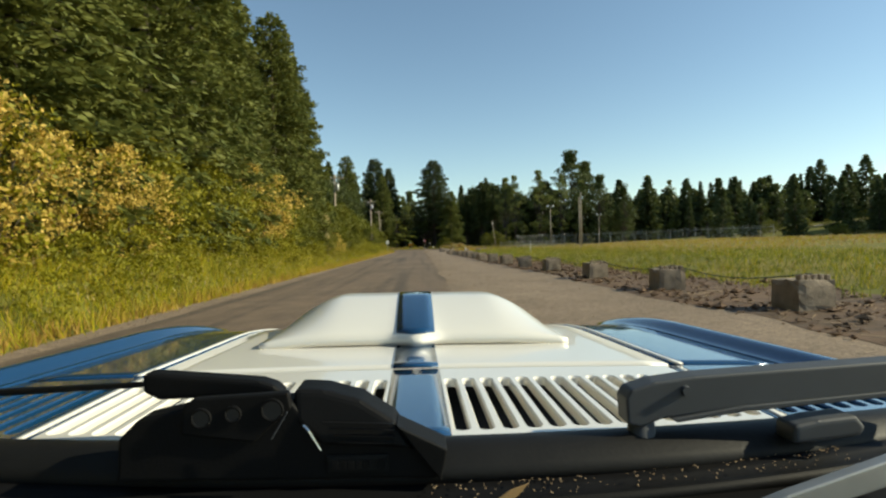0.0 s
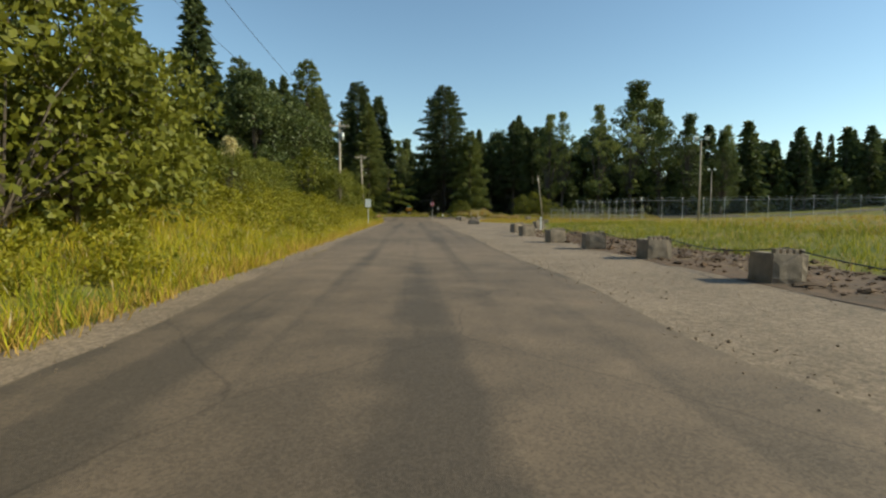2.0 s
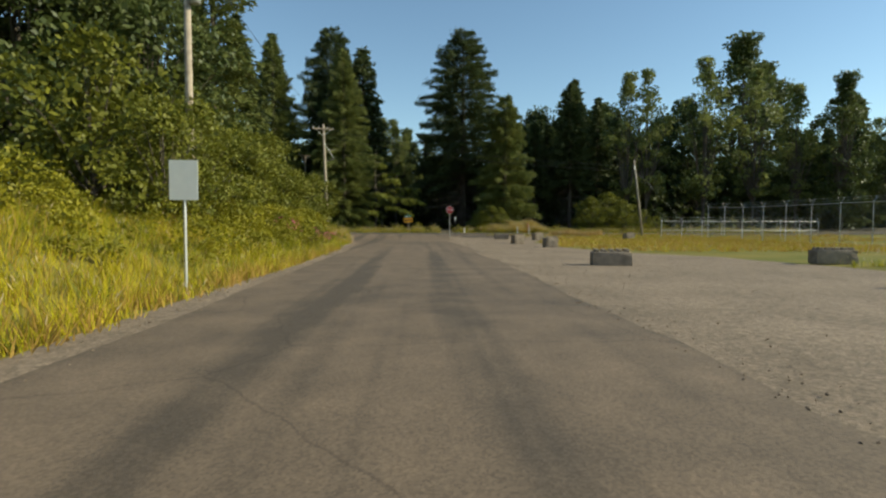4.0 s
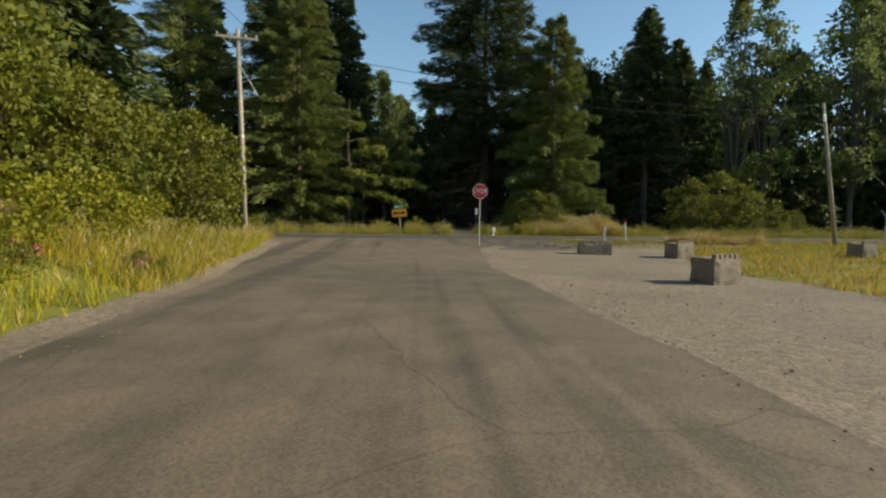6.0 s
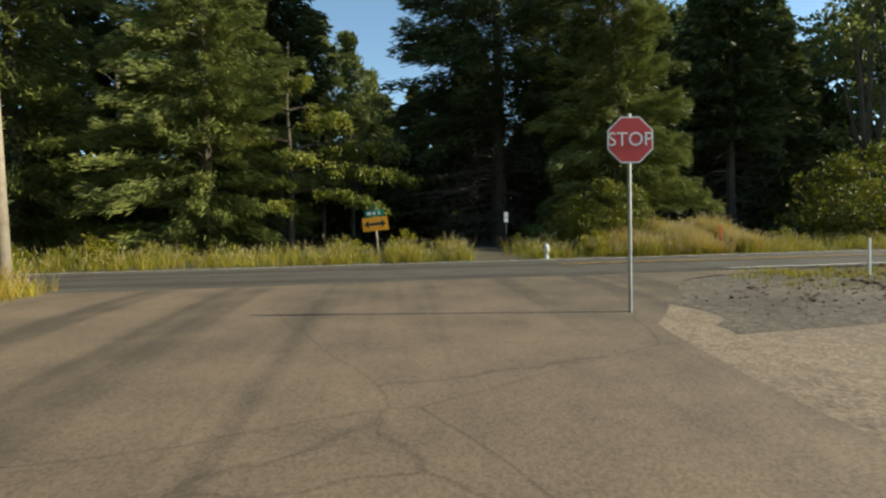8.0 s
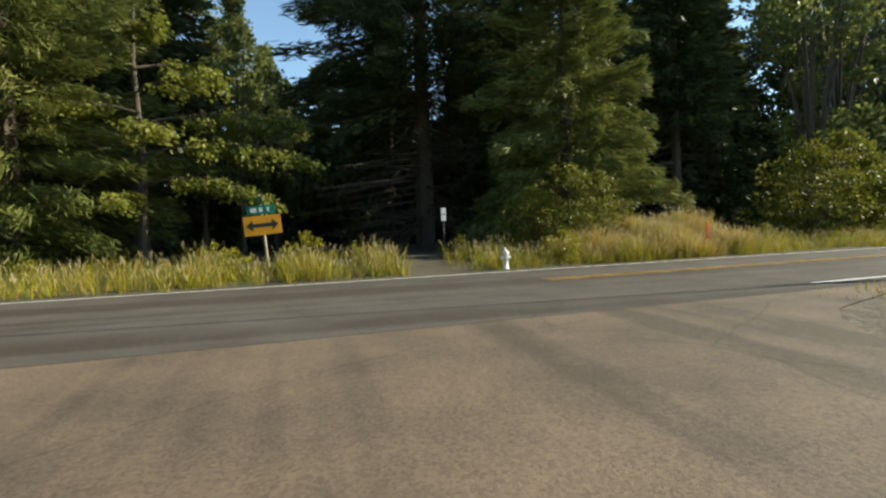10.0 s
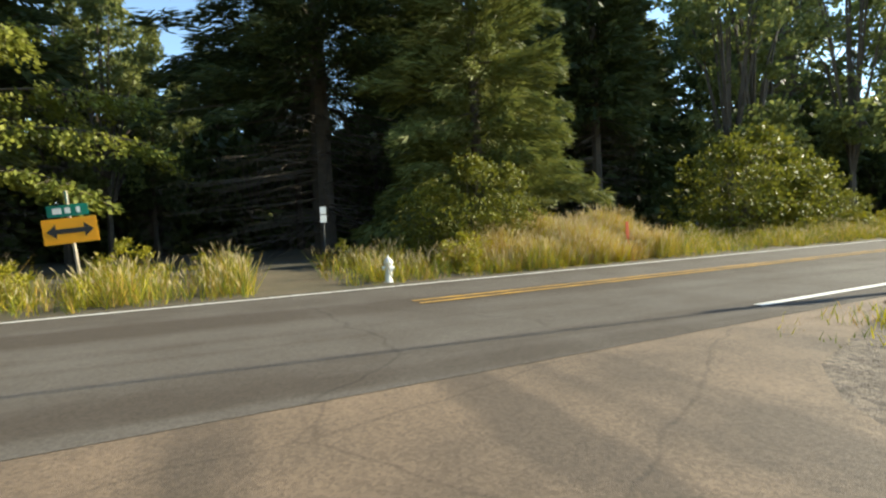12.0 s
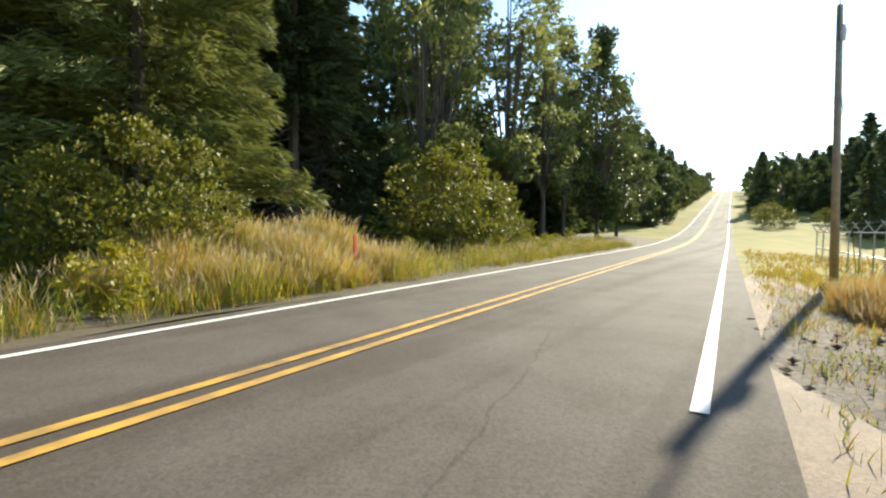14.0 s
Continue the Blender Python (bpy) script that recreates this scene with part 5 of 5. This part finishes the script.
def surface(name, f, u0, u1, v0, v1, nu, nv, mat, parent, label="", thick=0.012):
    """A sheet of bodywork x, y, z = f(u, v), with a folded-under thickness."""
    us, vs = np.linspace(u0, u1, nu), np.linspace(v0, v1, nv)
    V = [f(u, v) for v in vs for u in us]
    V += [(x, y, z - thick) for x, y, z in V]
    n = nu * nv
    F = []
    for j in range(nv - 1):
        for i in range(nu - 1):
            a = j * nu + i
            F.append((a, a + 1, a + nu + 1, a + nu))
            F.append((n + a, n + a + nu, n + a + nu + 1, n + a + 1))
    rim = [i for i in range(nu)] + [j * nu + nu - 1 for j in range(1, nv)] + [(nv - 1) * nu + i for i in range(nu - 2, -1, -1)] + [j * nu for j in range(nv - 2, 0, -1)]
    for a, b in zip(rim, rim[1:] + rim[:1]):
        F.append((a, n + a, n + b, b))
    me = mesh_of(name, V, F, mat, flat=False)
    bm = bmesh.new()
    bm.from_mesh(me)
    bmesh.ops.recalc_face_normals(bm, faces=bm.faces[:])
    bm.to_mesh(me)
    bm.free()
    return part_mesh(name, me, parent, label)


def plate(name, outline, y0, depth, mat, parent, label="", bevel=0.006, lean=0.0):
    """A moulded piece: an outline in x and z at y0, thick along y, with rounded edges; lean pushes its top backwards."""
    bm = prism(outline, depth)
    bmesh.ops.bevel(bm, geom=bm.edges[:], offset=bevel, segments=3, affect="EDGES", profile=0.6)
    low = min(z for _, z in outline)
    for v in bm.verts:
        v.co.y += y0 + lean * (v.co.z - low)
    return part(name, bm, mat, parent, label)


HOOD0, HOOD1 = 1.388, 2.55
MID_X = -0.02


def deck(x, y):
    """Height of the bonnet: nearly flat, slightly crowned, rolling over towards the nose."""
    return 0.957 - 0.012 * x * x - 0.22 * max(0.0, y - 1.95) ** 2


def taper(y):
    return 1 - 0.13 * (y - HOOD0)


BAND = 0.685
surface("bonnet", lambda u, v: (MID_X + u * taper(v), v, deck(u, v)), -BAND, BAND, HOOD0, HOOD1, 21, 23, CAR_WHITE, car)
for s in (-1, 1):
    surface("bonnet_side", lambda u, v: (MID_X + s * u * taper(v), v, deck(u, v)), BAND + 0.003, 0.985, HOOD0, HOOD1, 6, 23, CAR_BLUE, car, "metallic blue side of the bonnet")
    surface("pinstripe", lambda u, v: (MID_X + s * u * taper(v), v, deck(u, v) + 0.003), BAND + 0.020, BAND + 0.040, HOOD0, HOOD1, 2, 23, CAR_WHITE, car, "white pinstripe beside the blue", 0.006)
    # the wing rises from the bonnet's edge to a crisp crest and rolls over outside
    surface("wing", lambda u, v: (MID_X + s * (0.99 * taper(v) + 0.006 + 0.15 * u), v,
                                  deck(0.98, v) + 0.030 * math.sin(min(1.0, u * 1.9) * math.pi / 2) ** 2.0 - 0.45 * max(0.0, u - 0.55) ** 1.8),
            0, 1, 0.92, HOOD1, 20, 23, CAR_BLUE, car, "metallic blue front wing with a raised crest")
    surface("wing_skirt", lambda u, v: (MID_X + s * (0.99 * taper(v) + 0.150 + 0.012 * math.sin(u * 3.1)), v, deck(0.98, v) - 0.08 - 0.40 * u), 0, 1, 0.92, HOOD1, 5, 11, CAR_BLUE, car, "metallic blue flank of the wing")
surface("stripe", lambda u, v: (MID_X + u, v, deck(u, v) + 0.0035), -0.060, 0.060, HOOD0, HOOD1, 3, 23, CAR_BLUE, car, "blue centre stripe", 0.006)


def scoop(u, v):
    """The raised scoop: u across, v from its rear lip forwards; low and sharp at the lip, full at the crest."""
    e = abs(u)
    w = 0.50 - 0.02 * v
    rise = (1 - max(0.0, (e - 0.55) / 0.45) ** 1.7) * (1 - max(0.0, (v - 0.62) / 0.38) ** 2)
    y = 1.70 + 0.72 * v - 0.05 * max(0.0, 1 - e / 0.16) * (1 - v) ** 3
    x = MID_X + u * w
    return (x, y, deck(x, min(y, 1.95)) + 0.016 + (0.010 + 0.106 * min(1.0, v * 2.2) ** 0.75) * rise)


surface("scoop", scoop, -1, 1, 0, 1, 41, 25, CAR_WHITE, car, "raised white bonnet scoop open towards the windscreen", 0.022)
surface("scoop_stripe", lambda u, v: (lambda p: (p[0], p[1], p[2] + 0.0035))(scoop(u, v)), -0.125, 0.125, 0.03, 0.97, 5, 25, CAR_BLUE, car, "blue centre stripe over the scoop", 0.004)
# near-black strip stands in for the shadow line below the lip
surface("scoop_mouth", lambda u, v: (MID_X + u * 0.44, 1.735, deck(u * 0.44, 1.72) + 0.002 + v * 0.016), -1, 1, 0, 1, 15, 2, PLASTIC, car, "dark slot under the scoop lip", 0.004)

# cowl: pressed panels with rounded louvre slots; the rear edge follows the curve of the windscreen
Y0, Y1 = 0.872, 1.377


def cowl_at(x, y):
    return (MID_X + x, y + 0.13 * x * x * (1 - (y - Y0) / (Y1 - Y0)), 0.955 - 0.012 * x * x)


def louvre_panel(name, x0, x1, slots, mat, parent, label=""):
    """Cells side by side, each with one long rounded slot whose rim is rolled under."""
    V, F = [], []
    w = (x1 - x0) / slots / 2
    ya, yb, h = Y0 + 0.042, Y1 - 0.105, min(0.0125, w * 0.58)
    corner_a, corner_b = math.atan2(Y1 - (yb - h), w), math.atan2(ya + h - Y0, w)
    angles = sorted({0.0, corner_a, math.pi - corner_a, math.pi, *[math.pi * k / 8 for k in range(9)]})
    lower = sorted({math.pi, math.pi + corner_b, 2 * math.pi - corner_b, 2 * math.pi, *[math.pi + math.pi * k / 8 for k in range(9)]})
    for k in range(slots):
        c = x0 + w * (2 * k + 1)
        rings = [[], [], [], []]
        for centre, turns, edge in ((yb - h, angles, Y1 - (yb - h)), (ya + h, lower, ya + h - Y0)):
            for t in turns:
                cx, sy = math.cos(t), math.sin(t)
                far = min(w / max(abs(cx), 1e-6), edge / max(abs(sy), 1e-6))
                for ring, r, dz in ((rings[0], far, 0.0), (rings[1], h + 0.0035, 0.0), (rings[2], h, -0.004), (rings[3], h, -0.020)):
                    x, y, z = cowl_at(c + cx * r, centre + sy * r)
                    ring.append((x, y, z + dz))
        n = len(rings[0])
        base = len(V)
        for ring in rings:
            V += ring
        for r in range(3):
            for i in range(n):
                j = (i + 1) % n
                F.append((base + r * n + i, base + r * n + j, base + (r + 1) * n + j, base + (r + 1) * n + i))
    me = mesh_of(name, V, F, mat)
    bm = bmesh.new()
    bm.from_mesh(me)
    bmesh.ops.remove_doubles(bm, verts=bm.verts[:], dist=0.0002)
    bmesh.ops.recalc_face_normals(bm, faces=bm.faces[:])
    bm.to_mesh(me)
    bm.free()
    return part_mesh(name, me, parent, label)


cowl = part("cowl_panel", box(bmesh.new(), MID_X, (Y0 + Y1) / 2 + 0.03, 0.885, 2.0, Y1 - Y0 + 0.10, 0.01, 0.003), PLASTIC, car, "dark drip tray under the louvred cowl")
for s in (-1, 1):
    a, b = sorted((s * 0.061, s * 0.672))
    louvre_panel("louvre_panel", a, b, 14, CAR_WHITE, cowl, "white pressed cowl panel with rounded louvre slots")
    a, b = sorted((s * 0.712, s * 1.06))
    louvre_panel("louvre_panel", a, b, 8, CAR_BLUE, cowl, "blue pressed cowl panel with rounded louvre slots")
    surface("pinstripe", lambda u, v: cowl_at(s * u, v), 0.688, 0.708, Y0, Y1, 2, 9, CAR_WHITE, cowl, "white pinstripe on the cowl", 0.006)
    surface("blue_edge", lambda u, v: cowl_at(s * u, v)[:2] + (cowl_at(s * u, v)[2] - 0.001,), 0.673, 0.6875, Y0, Y1, 2, 9, CAR_BLUE, cowl, "", 0.006)
surface("stripe", cowl_at, -0.060, 0.060, Y0, Y1, 5, 9, CAR_BLUE, cowl, "blue centre stripe", 0.012)

# windscreen seal, following the curve, with grit and moss caught along it
surface("windscreen_seal", lambda u, v: (MID_X + u, 0.868 + 0.13 * u * u - 0.075 * v, 0.962 - 0.012 * u * u - 0.028 * v + 0.014 * math.sin(v * 3.14)), -0.95, 1.0, 0, 1, 31, 9, RUBBER, car, "black rubber seal under the windscreen", 0.03)
surface("screen_channel", lambda u, v: (MID_X + u, 0.788 + 0.13 * u * u - 0.06 * v, 0.918 - 0.010 * math.sin(v * 3.14) + 0.016 * max(0.0, u) ** 2), -0.95, 0.95, 0, 1, 31, 6, PLASTIC, car, "grimy black channel at the foot of the windscreen", 0.02)
surface("dash_edge", lambda u, v: (MID_X + u, 0.735 + 0.10 * u * u - 0.30 * v, 0.905 - 0.05 * v), -0.95, 0.95, 0, 1, 15, 5, PLASTIC, car, "dark edge of the dashboard", 0.03)
plate("trim_strip", [(0.44, 0.902), (0.50, 0.924), (0.68, 0.978), (0.82, 1.02), (0.82, 0.985), (0.68, 0.940), (0.53, 0.898)], 0.70, 0.02, STEEL, car, "pale blue-grey metal trim along the windscreen", 0.004)
grit = np.random.default_rng(77)
bm = bmesh.new()
for k in range(150):
    u, v, sz = grit.uniform(0.02, 0.72), grit.uniform(0, 1) ** 1.5, grit.uniform(0.0004, 0.0013)
    box(bm, MID_X + u, 0.785 + 0.13 * u * u - 0.055 * v, 0.920 + 0.016 * u * u + grit.uniform(0, 0.003), sz * 3, sz * 1.6, sz, 0, Matrix.Rotation(grit.uniform(0, 3), 4, "Z"))
tagged(part("grit", bm, STRAW, car, "specks of grit and moss along the channel"), kind="stuff")

# wiper motor cover in three mouldings, with bolt holes, ribs and a worn badge
cover = plate("wiper_cover", [(-0.462, 0.935), (-0.459, 0.998), (-0.430, 1.027), (-0.352, 1.044), (-0.208, 1.050), (-0.175, 1.012), (-0.05, 0.985), (-0.005, 0.965), (0.012, 0.925)], 0.79, 0.05, PLASTIC, car, "black moulded wiper motor cover")
plate("cover_flange", [(-0.366, 1.005), (-0.362, 1.046), (-0.347, 1.058), (-0.209, 1.064), (-0.205, 1.040), (-0.26, 0.990)], 0.783, 0.016, PLASTIC, cover, "", 0.004)
plate("cover_shell", [(-0.200, 1.018), (-0.205, 1.064), (-0.160, 1.062), (-0.104, 1.047), (-0.052, 1.016), (-0.024, 0.976), (-0.160, 0.985)], 0.776, 0.07, PLASTIC, cover, "", 0.010, 0.25)
plate("cover_end", [(-0.050, 1.014), (0.027, 0.976), (0.017, 0.927), (-0.020, 0.974)], 0.772, 0.06, PLASTIC, cover, "grained grey-black end cap", 0.004)
for x, z, r in ((-0.335, 1.029, 0.0125), (-0.289, 1.034, 0.010), (-0.232, 1.039, 0.0145)):
    ring = [(x + (r + 0.001) * math.cos(a), 0.781, z + (r + 0.001) * math.sin(a)) for a in np.linspace(0, 2 * math.pi, 25)]
    part("bolt_rim", tube(ring, [0.0022] * 25, 6), PLASTIC, cover)
    part("bolt_recess", tube([(x, 0.7815, z), (x, 0.790, z)], [r, r], 18), BLACK, cover)
for k in range(4):
    bm = bmesh.new()
    box(bm, -0.105 + 0.004 * k, 0.775 + 0.001 * k, 1.018 - 0.010 * k, 0.105 - 0.008 * k, 0.006, 0.0022, 0.0008, Matrix.Rotation(0.05, 4, "Y"))
    part("rib", bm, PLASTIC, cover)
bm = bmesh.new()
box(bm, -0.108, 0.787, 0.9535, 0.092, 0.006, 0.026, 0.002)
box(bm, -0.108, 0.7855, 0.9535, 0.086, 0.006, 0.020, 0.001)
badge = part("badge", bm, RUBBER, cover, "raised plate with worn illegible bars")
for k, wd in enumerate((0.009, 0.008, 0.010, 0.007, 0.009)):
    part("letter_bar", box(bmesh.new(), -0.140 + 0.0115 * k, 0.7815, 0.9535, wd, 0.003, 0.012, 0.0008), PLASTIC, badge)
part("maker_disc", tube([(-0.073, 0.780, 0.9535), (-0.073, 0.784, 0.9535)], [0.0075, 0.008], 16), PLASTIC, badge)
part("seam", tube([(-0.208, 0.772, 1.038), (-0.232, 0.776, 0.998)], [0.0012, 0.0012], 5), ARM_GREY, cover)
part("spring", tube([(-0.184, 0.768, 1.020), (-0.176, 0.766, 1.012), (-0.159, 0.768, 0.982)], [0.0022, 0.0028, 0.0016], 6), CHROME, cover, "bright wire clip")
left_arm = plate("left_wiper_arm", [(-0.469, 1.043), (-0.468, 1.074), (-0.433, 1.072), (-0.28, 1.058), (-0.256, 1.050), (-0.238, 1.034), (-0.387, 1.030), (-0.443, 1.029)], 0.88, 0.04, PLASTIC, car, "black wiper arm", 0.008)
part("left_wiper_blade", tube([(-1.15, 1.06, 1.005), (-0.75, 0.97, 1.026), (-0.46, 0.90, 1.052)], [0.004, 0.007, 0.005], 8), RUBBER, car, "thin black wiper blade")
right_arm = plate("right_wiper_arm", [(0.329, 0.981), (0.326, 1.024), (0.336, 1.038), (0.375, 1.050), (0.443, 1.058), (0.80, 1.076), (1.02, 1.088), (1.02, 1.050), (0.80, 1.024), (0.522, 1.004), (0.389, 0.989), (0.350, 0.976)], 0.84, 0.045, ARM_GREY, car, "flat grey metal wiper arm on its pivot", 0.005)
plate("arm_flange", [(0.40, 0.990), (0.522, 1.008), (0.80, 1.028), (1.02, 1.054), (1.02, 1.046), (0.80, 1.019), (0.522, 0.999), (0.41, 0.984)], 0.834, 0.02, ARM_GREY, right_arm, "folded lower flange of the arm", 0.002)
part("rivet", tube([(0.425, 0.832, 1.036), (0.425, 0.841, 1.036)], [0.007, 0.009], 12), ARM_GREY, right_arm)
part("wiper_pivot", tube([(0.362, 0.866, 0.945), (0.362, 0.866, 0.955), (0.362, 0.866, 0.985)], [0.034, 0.024, 0.020], 16), ARM_GREY, right_arm, flat=False)
plate("seal_clip", [(0.598, 0.948), (0.600, 0.978), (0.64, 0.986), (0.706, 0.992), (0.722, 0.972), (0.715, 0.958), (0.64, 0.950)], 0.82, 0.05, ARM_GREY, car, "dull grey end clip of the seal", 0.008)
bm = prism([(0, 0), (0.018, 0.012), (0.045, 0.021), (0.030, 0.004), (0.012, -0.004)], 0.002)
bmesh.ops.translate(bm, vec=(0.095, 0.735, 0.917), verts=bm.verts)
part("dead_leaf", bm, DEAD_LEAF, car, "dry brown leaf caught under the screen")

# nose, bumper and front wheels, so that the car stands on the road
surface("nose_panel", lambda u, v: (MID_X + u, HOOD1 + 0.02 + 0.06 * math.sin(v * 3.1), deck(u, HOOD1) - 0.02 - 0.34 * v), -0.95, 0.95, 0, 1, 13, 6, CAR_BLUE, car)
bm = bmesh.new()
box(bm, 0, HOOD1 + 0.10, 0.45, 1.96, 0.12, 0.13, 0.04)
part("bumper", bm, CHROME, car)
for s in (-1, 1):
    wheel = part("wheel", tube([(s * 0.98, 2.0, 0.30), (s * 0.96, 2.0, 0.30), (s * 0.80, 2.0, 0.30), (s * 0.78, 2.0, 0.30)], [0.27, 0.30, 0.30, 0.27], 28), RUBBER, car, "black front tyre", False)
    part("rim", tube([(s * 0.985, 2.0, 0.30), (s * 0.93, 2.0, 0.30)], [0.18, 0.17], 20), CHROME, wheel)
part("chassis", box(bmesh.new(), 0, 1.85, 0.50, 1.5, 1.7, 0.35, 0.03), DARK_STEEL, car)
part("bulkhead", box(bmesh.new(), 0, 0.88, 0.60, 1.86, 0.05, 0.52, 0.015), PLASTIC, car)
